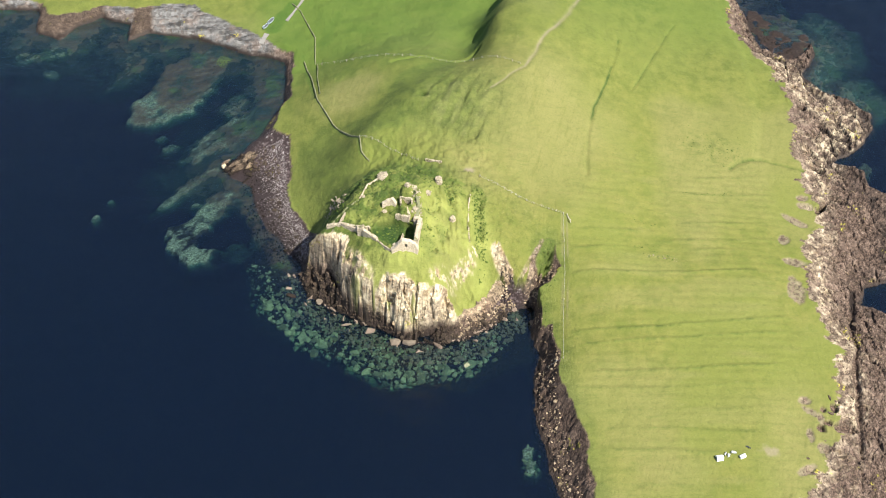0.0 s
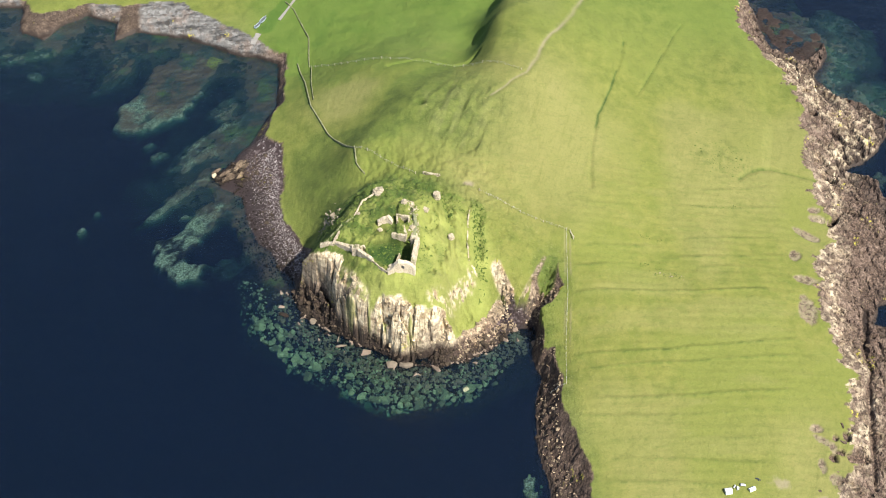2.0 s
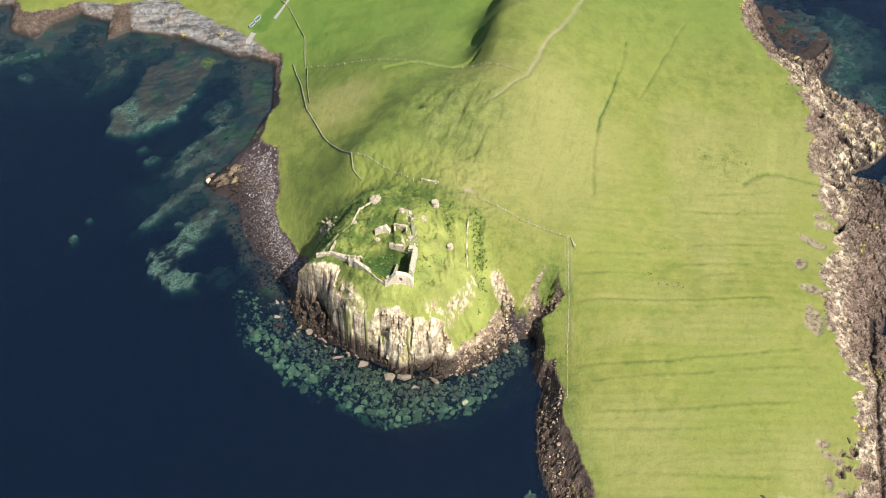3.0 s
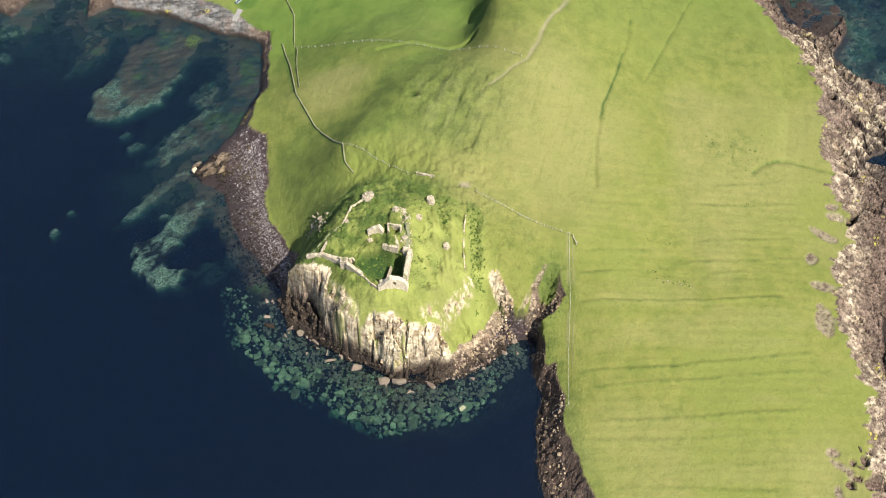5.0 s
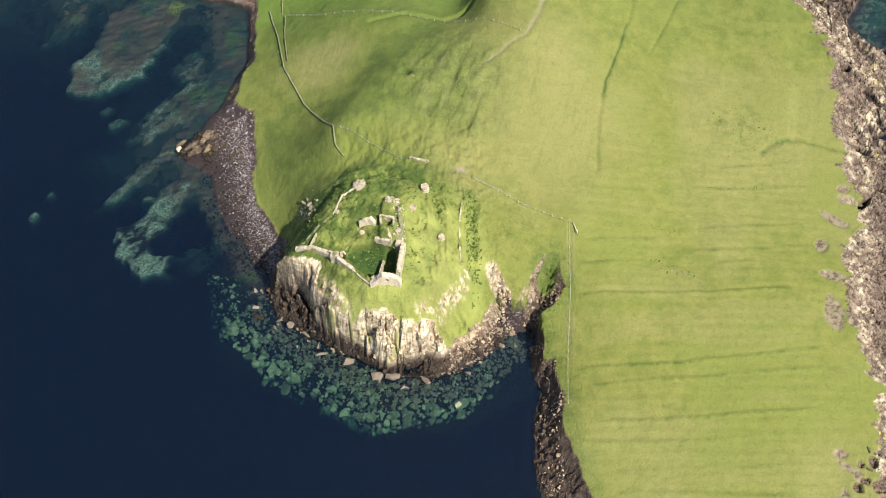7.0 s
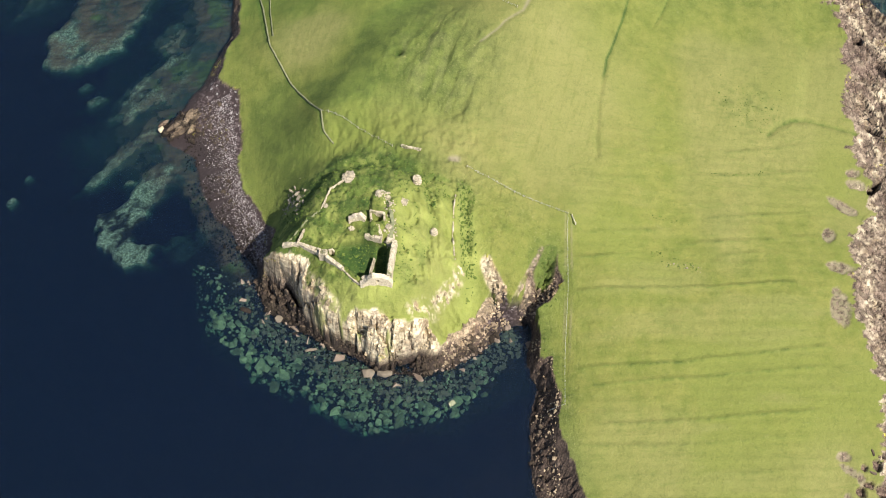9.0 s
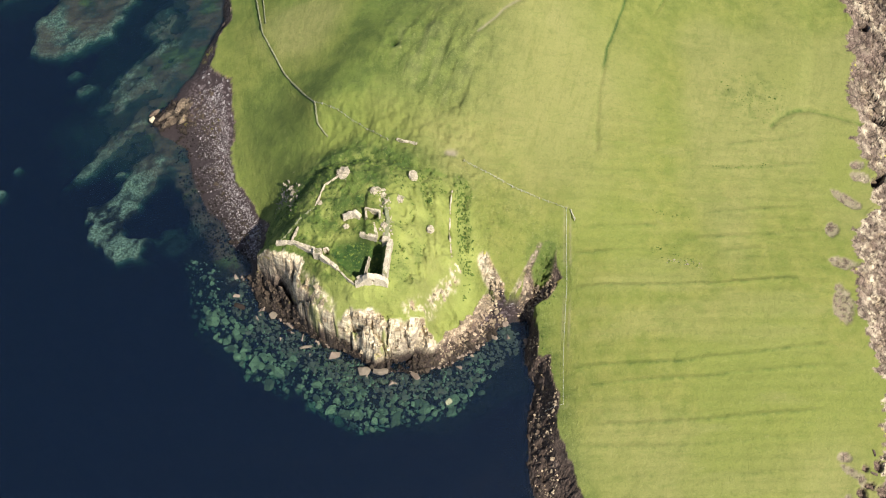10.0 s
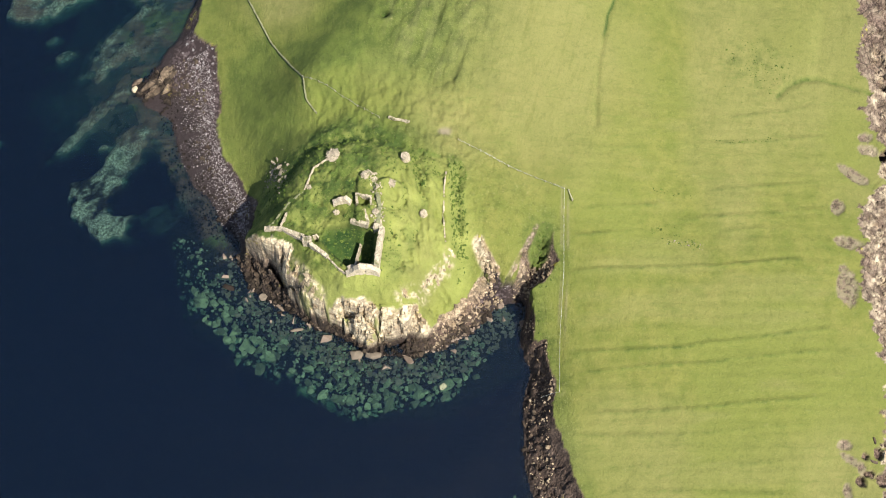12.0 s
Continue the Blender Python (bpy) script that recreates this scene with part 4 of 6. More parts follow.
def stone_material(name, tint=1.0, wrack=True, moss=0.65, pale=0.15):
    m = Nodes(name)
    if wrack:
        c, z, n1, n2 = rock_colour(m, pale)
    else:
        n1, n2 = m.noise(0.8, 4), m.noise(4.0, 5, 0.65)
        c = m.mix(n2, (0.38, 0.33, 0.25), (0.68, 0.61, 0.48))
        c = m.mix(m.ramp(n1, 0.54, 0.66, 0.0, moss), c, (0.12, 0.14, 0.04))
        cr = m.voronoi(2.4, "DISTANCE_TO_EDGE", m.add("ShaderNodeMapping", Vector=m.pos, Scale=(1, 1, 1.7)).outputs[0])
        c = m.mix(m.ramp(cr.outputs[0], 0.0, 0.09, 0.75, 0.0), c, (0.10, 0.085, 0.06))
        c = m.mix(m.ramp(m.noise(1.9, 5, 0.7), 0.54, 0.66, 0.0, 0.5), c, (0.15, 0.14, 0.105))
    rnd = m.maths("FRACT", m.maths("ADD", m.add("ShaderNodeNewGeometry").outputs["Random Per Island"], m.add("ShaderNodeObjectInfo").outputs["Random"]))
    low, high = (0.55 * tint, 1.22 * tint) if wrack else (0.86 * tint, 1.12 * tint)
    c = m.mix(1.0, c, m.mix(rnd, (low, low * 0.96, low * 0.92), (high, high * 0.97, high * 0.91)), "MULTIPLY")
    return m.finish(c, 0.9, m.bump(n2, 0.12), 0.25)


def sunken_material():
    m = Nodes("sunken stone")
    n1, n2 = m.noise(0.9, 4), m.noise(5.0, 4)
    c = m.mix(n1, (0.16, 0.165, 0.105), (0.48, 0.49, 0.31))
    c = m.mix(m.ramp(n2, 0.5, 0.7), c, (0.09, 0.10, 0.06))
    rnd = m.maths("FRACT", m.maths("ADD", m.add("ShaderNodeNewGeometry").outputs["Random Per Island"], m.add("ShaderNodeObjectInfo").outputs["Random"]))
    c = m.mix(m.ramp(rnd, 0.0, 1.0, 0.0, 0.8), c, (0.06, 0.065, 0.045))
    return m.finish(c, 0.8, m.bump(n2, 0.1), 0.2)


def water_material(depth=False):
    m = Nodes("deep water" if depth else "sea water")
    tr = m.add("ShaderNodeBsdfTransparent", Color=(0.70, 0.86, 0.84) if depth else (0.58, 0.80, 0.74))
    body = m.add("ShaderNodeBsdfDiffuse", Color=m.mix(m.noise(0.012, 3), (0.0005, 0.0054, 0.0205), (0.0012, 0.0092, 0.0310)))
    a = m.add("ShaderNodeMixShader", Fac=0.13 if depth else 0.20)
    m.put(a.inputs[1], tr.outputs[0])
    m.put(a.inputs[2], body.outputs[0])
    if depth:
        return m.out(a.outputs[0])
    chop = m.maths("ADD", m.noise(0.5, 5, 0.65, stretch=(0.5, 1.3, 1)), m.maths("MULTIPLY", m.noise(0.10, 3, stretch=(0.5, 1.3, 1)), 2.0))
    n = m.bump(chop, 0.34, 0.8)
    gl = m.add("ShaderNodeBsdfGlossy", Color=(1, 1, 1), Roughness=0.10, Normal=n)
    f = m.add("ShaderNodeFresnel", IOR=1.57, Normal=n)
    m.put(body.inputs["Normal"], n)
    b = m.add("ShaderNodeMixShader", Fac=f.outputs[0])
    m.put(b.inputs[1], a.outputs[0])
    m.put(b.inputs[2], gl.outputs[0])
    return m.out(b.outputs[0])


def plain_material(name, colour, rough=0.7, spread=0.25, scale=3.0, metal=0.0):
    m = Nodes(name)
    n = m.noise(scale, 5)
    c = m.mix(n, tuple(k * (1 - spread) for k in colour), tuple(min(1, k * (1 + spread)) for k in colour))
    return m.finish(c, rough, m.bump(n, 0.02), 0.3, metal)


GROUND, WATER, DEEP_WATER = ground_material(), water_material(), water_material(True)
WRACK_STONE = stone_material("wrack stone", 0.36)
# less mossy masonry, its colour lightened for sun on the south-facing gables
SUNLIT_STONE = stone_material("sunlit masonry", 1.1, False, 0.2)
ROCK, MASONRY, SUNKEN = stone_material("shore rock", 0.62), stone_material("castle masonry", 0.8, False, 0.75), sunken_material()
DYKE_STONE = plain_material("mossy field stone", (0.16, 0.165, 0.09), 0.95, 0.6, 1.3)
TIMBER = plain_material("weathered timber", (0.42, 0.38, 0.31), 0.9)
WIRE = plain_material("galvanised wire", (0.45, 0.46, 0.46), 0.5, 0.1, 3, 0.8)
CANVAS = plain_material("white canvas", (0.80, 0.80, 0.78), 0.8, 0.06)
GREY_CLOTH = plain_material("grey tarpaulin", (0.30, 0.31, 0.32), 0.6)
DARK_CLOTH = plain_material("dark cloth", (0.03, 0.035, 0.045), 0.8)
HULL = plain_material("pale blue boat paint", (0.36, 0.43, 0.48), 0.45, 0.12)
BOAT_IN = plain_material("boat inside", (0.09, 0.10, 0.11), 0.6)
CONCRETE = plain_material("concrete", (0.20, 0.19, 0.175), 0.9, 0.3, 0.8)
def scrub_material():
    m = Nodes("rough herbage")
    rnd = m.add("ShaderNodeNewGeometry").outputs["Random Per Island"]
    c = m.mix(rnd, (0.040, 0.068, 0.013), (0.110, 0.145, 0.030))
    n = m.noise(3.0, 4)
    return m.finish(m.mix(m.ramp(n, 0.45, 0.7, 0.0, 0.6), c, (0.02, 0.035, 0.008)), 0.95, m.bump(n, 0.2), 0.15)


SCRUB = scrub_material()


# ---- building helpers ----
def mesh_of(name, verts, faces, material, smooth_shade=False):
    me = bpy.data.meshes.new(name)
    me.from_pydata([tuple(v) for v in verts], [], faces)
    me.materials.append(material)
    if smooth_shade:
        me.polygons.foreach_set("use_smooth", [True] * len(me.polygons))
    me.update()
    return me


def part(name, bm, material, parent, label=""):
    me = bpy.data.meshes.new(name)
    bmesh.ops.recalc_face_normals(bm, faces=bm.faces)
    bm.to_mesh(me)
    bm.free()
    me.materials.append(material)
    ob = new(name, me)
    ob.parent = parent
    if label:
        ob["label"] = label
    return ob


def axis(a, b, step):
    return list(np.arange(a, b, step))


# ---- ground and sea ----
def grow(start, end, first, rate):
    out, step, v, sign = [], first, start, (1 if end > start else -1)
    while (end - v) * sign > 0:
        v += sign * step
        step *= rate
        out.append(v)
    return out


def build_ground():
    xs = grow(-192, -2600, 2, 1.25)[::-1] + axis(-192, -52, 0.65) + axis(-52, 42, 0.36) + axis(42, 84, 0.5) + axis(84, 162, 0.42) + grow(162, 2600, 1, 1.25)
    ys = grow(20, -900, 3, 1.3)[::-1] + axis(20, 148, 1.6) + axis(148, 205, 0.5) + axis(205, 270, 0.36) + axis(270, 400, 0.55) + grow(400, 3600, 1, 1.2)
    X, Y = np.meshgrid(np.array(xs), np.array(ys))
    nx, ny = X.shape[1], X.shape[0]
    x, y = X.ravel(), Y.ravel()
    t = terrain(x, y)
    GRID.update(x=np.array(xs), y=np.array(ys), t={k: t[k].reshape(ny, nx) for k in ("z", "turf", "lush_shade", "pale")})
    me = bpy.data.meshes.new("ground")
    me.vertices.add(nx * ny)
    me.vertices.foreach_set("co", np.stack([x, y, t["z"]], 1).ravel())
    i = (np.arange(ny - 1)[:, None] * nx + np.arange(nx - 1)[None, :]).ravel()
    quads = np.stack([i, i + 1, i + nx + 1, i + nx], 1).ravel().astype(np.int32)
    me.loops.add(len(quads))
    me.loops.foreach_set("vertex_index", quads)
    me.polygons.add(len(quads) // 4)
    me.polygons.foreach_set("loop_start", np.arange(0, len(quads), 4, dtype=np.int32))
    me.update(calc_edges=True)
    rockface = t["turf"][quads.reshape(-1, 4)].mean(1) < 0.5
    rockface &= x[quads.reshape(-1, 4)[:, 0]] > -60
    me.polygons.foreach_set("use_smooth", ~rockface)
    for key in ("turf", "pale", "lush_shade", "dry", "wear", "shingle", "palebed", "sand", "grey", "apron", "weed", "meadow", "deep", "fresh_sunlit", "algae", "shoal", "calm"):
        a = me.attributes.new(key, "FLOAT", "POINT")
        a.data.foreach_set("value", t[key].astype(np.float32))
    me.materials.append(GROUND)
    me.update()
    return tagged(new("ground", me), "green headland with rock shores and sea bed", "ground", kind="structure")


build_ground()
def level(z):
    return mesh_of("water", [(-2600, -900, z), (2600, -900, z), (2600, 3600, z), (-2600, 3600, z)], [(0, 1, 2, 3)], WATER if z == 0 else DEEP_WATER)


sea = tagged(new("water", level(0)), "deep blue calm sea round the headland", "sea", kind="structure")
for depth in (-1.5, -2.1, -2.8, -3.8, -5.2, -7.0):
    new("water_layer", level(depth)).parent = sea


# ---- stones ----
def hull(bm, centre, size, rng, squash=(1, 1, 1), turn=None, points=13):
    """An angular stone: the hull of scattered points, added to bm."""
    vs = []
    m = turn or Euler((rng.uniform(-0.5, 0.5), rng.uniform(-0.5, 0.5), rng.uniform(0, 6.28))).to_matrix()
    for _ in range(points):
        v = Vector((rng.gauss(0, 1), rng.gauss(0, 1), rng.gauss(0, 1))).normalized() * rng.uniform(0.8, 1.0)
        v = Vector((max(-0.72, min(0.72, v.x)) * squash[0], max(-0.72, min(0.72, v.y)) * squash[1], max(-0.66, min(0.66, v.z)) * squash[2])) * size * 1.35
        vs.append(bm.verts.new(Vector(centre) + m @ v))
    out = bmesh.ops.convex_hull(bm, input=vs)
    junk = [g for g in out["geom_interior"] if isinstance(g, bmesh.types.BMVert)]
    bmesh.ops.delete(bm, geom=junk, context="VERTS")


def stone_mesh(name, material, seed, squash=(1, 1, 1), points=13):
    rng = random.Random(seed)
    bm = bmesh.new()
    hull(bm, (0, 0, 0), 1.0, rng, squash, Matrix.Identity(3), points)
    me = bpy.data.meshes.new(name)
    bmesh.ops.recalc_face_normals(bm, faces=bm.faces)
    bm.to_mesh(me)
    bm.free()
    me.materials.append(material)
    return me


def scatter(name, places, material, seed, label, category, lift=0.15, squash=(1, 0.8, 0.62), shapes=12):
    """Many small stones in one mesh of kind stuff. places: rows of x, y, radius."""
    rng = random.Random(seed)
    base = []
    for k in range(shapes):
        me = stone_mesh("shape", material, seed * 50 + k, squash, 10)
        v = np.array([tuple(q.co) for q in me.vertices])
        f = [tuple(p.vertices) for p in me.polygons]
        base.append((v, f))
        bpy.data.meshes.remove(me)
    px, py = np.array([p[0] for p in places]), np.array([p[1] for p in places])
    pz = lookup(px, py)["z"]
    verts, faces, n = [], [], 0
    for (x, y, r), z in zip(places, pz):
        v, f = base[rng.randrange(shapes)]
        m = np.array(Euler((rng.uniform(-0.4, 0.4), rng.uniform(-0.4, 0.4), rng.uniform(0, 6.28))).to_matrix())
        verts.append(v @ m.T * r + (x, y, z + lift * r))
        faces += [tuple(i + n for i in q) for q in f]
        n += len(v)
    ob = new(name, mesh_of(name, np.concatenate(verts), faces, material))
    return tagged(ob, label, category, kind="stuff")


def single_stones(name, places, meshes, seed, label, category, group, lift=0.2):
    rng = random.Random(seed)
    pz = lookup(np.array([p[0] for p in places]), np.array([p[1] for p in places]))["z"]
    for (x, y, r), z in zip(places, pz):
        ob = new(name, rng.choice(meshes))
        ob.matrix_world = Matrix.LocRotScale((x, y, z + lift * r), Euler((rng.uniform(-0.3, 0.3), rng.uniform(-0.3, 0.3), rng.uniform(0, 6.28))), (r * rng.uniform(0.8, 1.25), r, r * rng.uniform(0.7, 1.1)))
        tagged(ob, label, category, group)


def along(pts, rng, low, high, inland=1):
    """A random place near a shore line, set off from it sideways by low to high metres."""
    lengths = [math.dist(a, b) for a, b in zip(pts, pts[1:])]
    k = rng.choices(range(len(lengths)), lengths)[0]
    (ax, ay), (bx, by) = pts[k], pts[k + 1]
    u, s = rng.random(), rng.uniform(low, high)
    nx, ny = -(by - ay) / lengths[k], (bx - ax) / lengths[k]
    return ax + (bx - ax) * u + nx * s * inland, ay + (by - ay) * u + ny * s * inland


rng = random.Random(7)
FOOT = [(-46.3, 250.0), (-46.3, 247.0)] + SHORE_HEAD[:10]
COAST_SW = SHORE_HEAD[10:22]
foot_rocks = [stone_mesh("boulder", WRACK_STONE, 120 + k, (1, 0.85, 0.65)) for k in range(10)]
big_rocks = [stone_mesh("boulder", ROCK, 100 + k, (1, 0.8, 0.7)) for k in range(10)]
places = []
for _ in range(260):
    x, y = along(FOOT, rng, -2.2, 4.2)
    places.append((x, y, min(1.3, 0.42 * rng.lognormvariate(0.3, 0.45))))
places = [p for p, k in zip(places, lookup(np.array([p[0] for p in places]), np.array([p[1] for p in places]))["z"]) if -1.0 < k < (8.0 if p[0] < -20 else 4.5)]
single_stones("boulder", places, foot_rocks, 11, "dark brown angular boulder at the foot of the cliff", "boulder", "boulders at the cliff foot")
places = []
for _ in range(40):
    x, y = along(COAST_SW, rng, -0.6, 3.0)
    places.append((x, y, min(0.8, 0.35 * rng.lognormvariate(0.2, 0.4))))
places = [p for p, k in zip(places, lookup(np.array([p[0] for p in places]), np.array([p[1] for p in places]))["turf"]) if k < 0.3]
single_stones("boulder", places, big_rocks, 12, "rough dark rock on the steep field shore", "boulder", "rocks below the field edge")
places = []
for _ in range(2600):
    x, y = along(FOOT, rng, -2.5, 6.5)
    places.append((x, y, 0.33 * rng.lognormvariate(0.1, 0.4)))
for _ in range(700):
    x, y = along(COAST_SW, rng, -0.8, 6.5)
    places.append((x, y, 0.2 * rng.lognormvariate(0.1, 0.5)))
for _ in range(1500):
    u, v = rng.random(), rng.random()
    places.append((8 + 15 * u + rng.gauss(0, 1.0), 229.5 + 12 * u + 4.5 * v * (0.4 + u), 0.26 * rng.lognormvariate(0.1, 0.45)))
for _ in range(350):
    places.append((rng.uniform(26, 36), rng.uniform(236, 246), 0.3 * rng.lognormvariate(0.1, 0.4)))
keep = lookup(np.array([p[0] for p in places]), np.array([p[1] for p in places]))
places = [p for p, k, h in zip(places, keep["turf"], keep["z"]) if k < 0.4 and (h < (8.5 if p[0] < -19 else 4.8) or p[0] > 5)]
scatter("rubble", [p for p in places if p[0] > 5], stone_material("shore rubble", 1.25, pale=0.35), 13, "broken brown rocks on the shore below the turf", "rubble")
scatter("wet_rubble", [p for p in places if p[0] <= 5], WRACK_STONE, 18, "dark wet rocks at the foot of the cliff", "rubble")

# brown stones awash along the foot of the knoll
places = []
for _ in range(1100):
    x, y = along(FOOT + [(21.5, 233.5), (23.9, 235.1)], rng, -7.5, 0.5)
    places.append((x, y, 0.42 * rng.lognormvariate(0.1, 0.4)))
keep = lookup(np.array([p[0] for p in places]), np.array([p[1] for p in places]))["z"]
places = [p for p, k in zip(places, keep) if -3.0 < k < 0.4]
scatter("awash_stones", places, plain_material("awash stone", (0.17, 0.13, 0.10), 0.7, 0.5, 0.9), 23, "brown stones awash round the foot of the knoll", "stones", 0.45)

# broken blocks standing out of the cliff face
CLIFF_BLOCK = stone_material("cliff block", 1.0, pale=0.8)
places = []
for _ in range(1500):
    x, y = along(FOOT, rng, 1.5, 13.0)
    places.append((x, y, min(1.1, 0.36 * rng.lognormvariate(0.1, 0.45))))
for _ in range(500):
    places.append((rng.uniform(0, 11), rng.uniform(231, 245), 0.3 * rng.lognormvariate(0.1, 0.4)))
keep = lookup(np.array([p[0] for p in places]), np.array([p[1] for p in places]))
places = [p for p, t, c in zip(places, keep["turf"], keep["pale"]) if t < 0.3 and c > 0.42 and p[0] > -30]
scatter("cliff_blocks", places, CLIFF_BLOCK, 22, "cream coloured blocks breaking out of the cliff face", "rock", -0.2, (0.95, 0.75, 1.25))

# stones under the water round the knoll
sunken = [stone_mesh("sunken_boulder", SUNKEN, 200 + k, (1, 0.75, 0.6)) for k in range(9)]
OUTER = [(-60.6, 237.8), (-50.4, 227.2), (-41.9, 218.0), (-29.9, 209.6), (-19.5, 205.1), (-5.0, 208.0), (8.2, 209.9), (14.2, 215.8), (20.5, 223.0)]
places = []
for _ in range(120):
    x, y = along(OUTER, rng, 0.0, 5.0)
    places.append((x + rng.gauss(0, 0.6), y + rng.gauss(0, 0.6), min(2.1, 1.1 * rng.lognormvariate(0.1, 0.35))))
for _ in range(140):
    x, y = along(OUTER, rng, 3.0, 14.0)
    places.append((x, y, min(1.8, 0.8 * rng.lognormvariate(0.1, 0.4))))
places = [p for p, k in zip(places, lookup(np.array([p[0] for p in places]), np.array([p[1] for p in places]))["z"]) if k < -0.9 - 0.5 * p[2] and k > -4.5]
single_stones("sunken_boulder", places, sunken, 14, "pale green boulder lying under clear shallow water", "boulder", "boulders under the water", 0.3)
places = []
for _ in range(1900):
    x, y = along(OUTER, rng, -0.5, 21.0)
    places.append((x, y, 0.42 * rng.lognormvariate(0.1, 0.4)))
for _ in range(200):
    places.append((rng.uniform(-72, -54), rng.uniform(234, 256), 0.4 * rng.lognormvariate(0.1, 0.4)))
for _ in range(160):
    places.append((25.5 + rng.gauss(0, 1.8), 179 + rng.gauss(0, 3.2), 0.5 * rng.lognormvariate(0.1, 0.4)))
places = [p for p, k in zip(places, lookup(np.array([p[0] for p in places]), np.array([p[1] for p in places]))["z"]) if -4.0 < k < -0.5 - p[2]]
scatter("sunken_stones", places, SUNKEN, 15, "stones on the sea bed seen through shallow water", "stones", 0.3)

# shingle of the cove
places = []
BEACH = [(-58.5, 309), (-56, 298), (-55.5, 286), (-53, 277.5), (-48, 269), (-44.5, 263), (-44.5, 254)]
for _ in range(4200):
    x, y = along(BEACH, rng, -3.0 - 8.0 * rng.random(), 0.6)
    places.append((x, y, 0.08 * rng.lognormvariate(0.1, 0.45)))
scatter("pale_shingle", places, plain_material("pale cobble", (0.26, 0.235, 0.235), 0.85, 0.6, 1.7), 16, "pale grey cobbles along the top of the beach", "cobbles", 0.2)
places = []
for _ in range(1300):
    x, y = along(BEACH, rng, -15.0, -2.0)
    places.append((x, y, 0.2 * rng.lognormvariate(0.1, 0.5)))
for _ in range(90):
    places.append((rng.gauss(-73, 3.0), rng.gauss(300.5, 2.6), 0.5 * rng.lognormvariate(0.1, 0.45)))
scatter("dark_shingle", places, WRACK_STONE, 17, "dark wet stones on the lower beach", "stones", 0.2)

# eastern shelf
places, blocks = [], []
SHELF = [(99, 160), (104, 178), (112, 195), (121, 205), (120, 220), (120, 240), (122, 256), (127, 268), (128, 290), (129, 305), (130, 325), (127, 338), (122, 356), (116, 375)]
for _ in range(3000):
    x, y = along(SHELF, rng, -17.0, 0.5)
    places.append((x, y, 0.22 * rng.lognormvariate(0.1, 0.5)))
for _ in range(45):
    x, y = along(SHELF, rng, -14.0, 0.0)
    blocks.append((x, y, min(1.3, 0.6 * rng.lognormvariate(0.05, 0.35))))
keep = lookup(np.array([p[0] for p in places]), np.array([p[1] for p in places]))
places = [p for p, k, zz in zip(places, keep["turf"], keep["z"]) if k < 0.5 and zz > -0.5]
SHELF_ROCK = stone_material("shelf rock", 0.8)
scatter("shelf_rubble", places, SHELF_ROCK, 18, "broken pinkish brown stones on the rock shelf", "rubble", 0.1, (1, 0.5, 0.4))
single_stones("rock_block", blocks, [stone_mesh("rock_block", SHELF_ROCK, 300 + k, (1.3, 0.6, 0.5)) for k in range(8)], 19, "long weathered block of brown shore rock", "rock", "blocks on the rock shelf", 0.1)


# lone slabs
def slab(name, x, y, z, size, turn, tilt, seed, label, material):
    r = random.Random(seed)
    bm = bmesh.new()
    hull(bm, (0, 0, 0), 1.0, r, (size[0] / 2, size[1] / 2, size[2] / 2), Matrix.Identity(3), 20)
    bmesh.ops.bevel(bm, geom=bm.edges[:], offset=0.06, segments=1, affect="EDGES")
    me = bpy.data.meshes.new(name)
    bmesh.ops.recalc_face_normals(bm, faces=bm.faces)
    bm.to_mesh(me)
    bm.free()
    me.materials.append(material)
    ob = new(name, me)
    ob.matrix_world = pose(x, y, z, tilt, tilt * 0.5, turn)
    return tagged(ob, label, "rock slab")


TAN_ROCK = plain_material("tan rock", (0.135, 0.11, 0.083), 0.9, 0.35, 1.2)
slab("rock_slab", -15.2, 222.0, 0.4, (3.9, 2.3, 1.6), 5, 8, 1, "tan wedge of fallen rock at the water's edge", TAN_ROCK)
slab("rock_slab", -10.7, 222.0, 0.4, (4.4, 2.2, 1.6), -8, -8, 2, "tan flat slab of fallen rock at the water's edge", TAN_ROCK)
slab("rock_slab", -30.9, 229.0, 0.2, (3.6, 0.9, 0.8), 8, 3, 3, "long thin pale rock lying in the shallows", TAN_ROCK)
slab("rock_slab", -40.1, 238.1, 0.6, (2.6, 2.2, 1.2), 70, 6, 4, "pale square block among the shore boulders", TAN_ROCK)
slab("rock_slab", -49.5, 241.0, 0.0, (3.6, 1.5, 1.0), -20, 4, 5, "flat slab awash beside the cliff", ROCK)
slab("rock_slab", 8.3, 213.9, -0.4, (4.2, 3.0, 1.1), 25, 3, 6, "broad flat slab just under the water", SUNKEN)
SKERRY = stone_material("skerry rock", 0.8)
slab("skerry_rock", -78.3, 299.2, 1.2, (2.1, 1.5, 1.9), 60, 6, 7, "cream coloured rock on the tip of the skerry", plain_material("cream rock", (0.44, 0.37, 0.25), 0.9, 0.3, 1.0))
slab("skerry_rock", -74.6, 300.2, 1.0, (6.4, 1.9, 1.9), 38, 6, 8, "brown ribbed rock on the skerry", SKERRY)
slab("skerry_rock", -70.2, 304.0, 1.3, (5.0, 1.7, 1.9), 62, 6, 9, "brown ribbed rock near the beach", SKERRY)


r = random.Random(31)
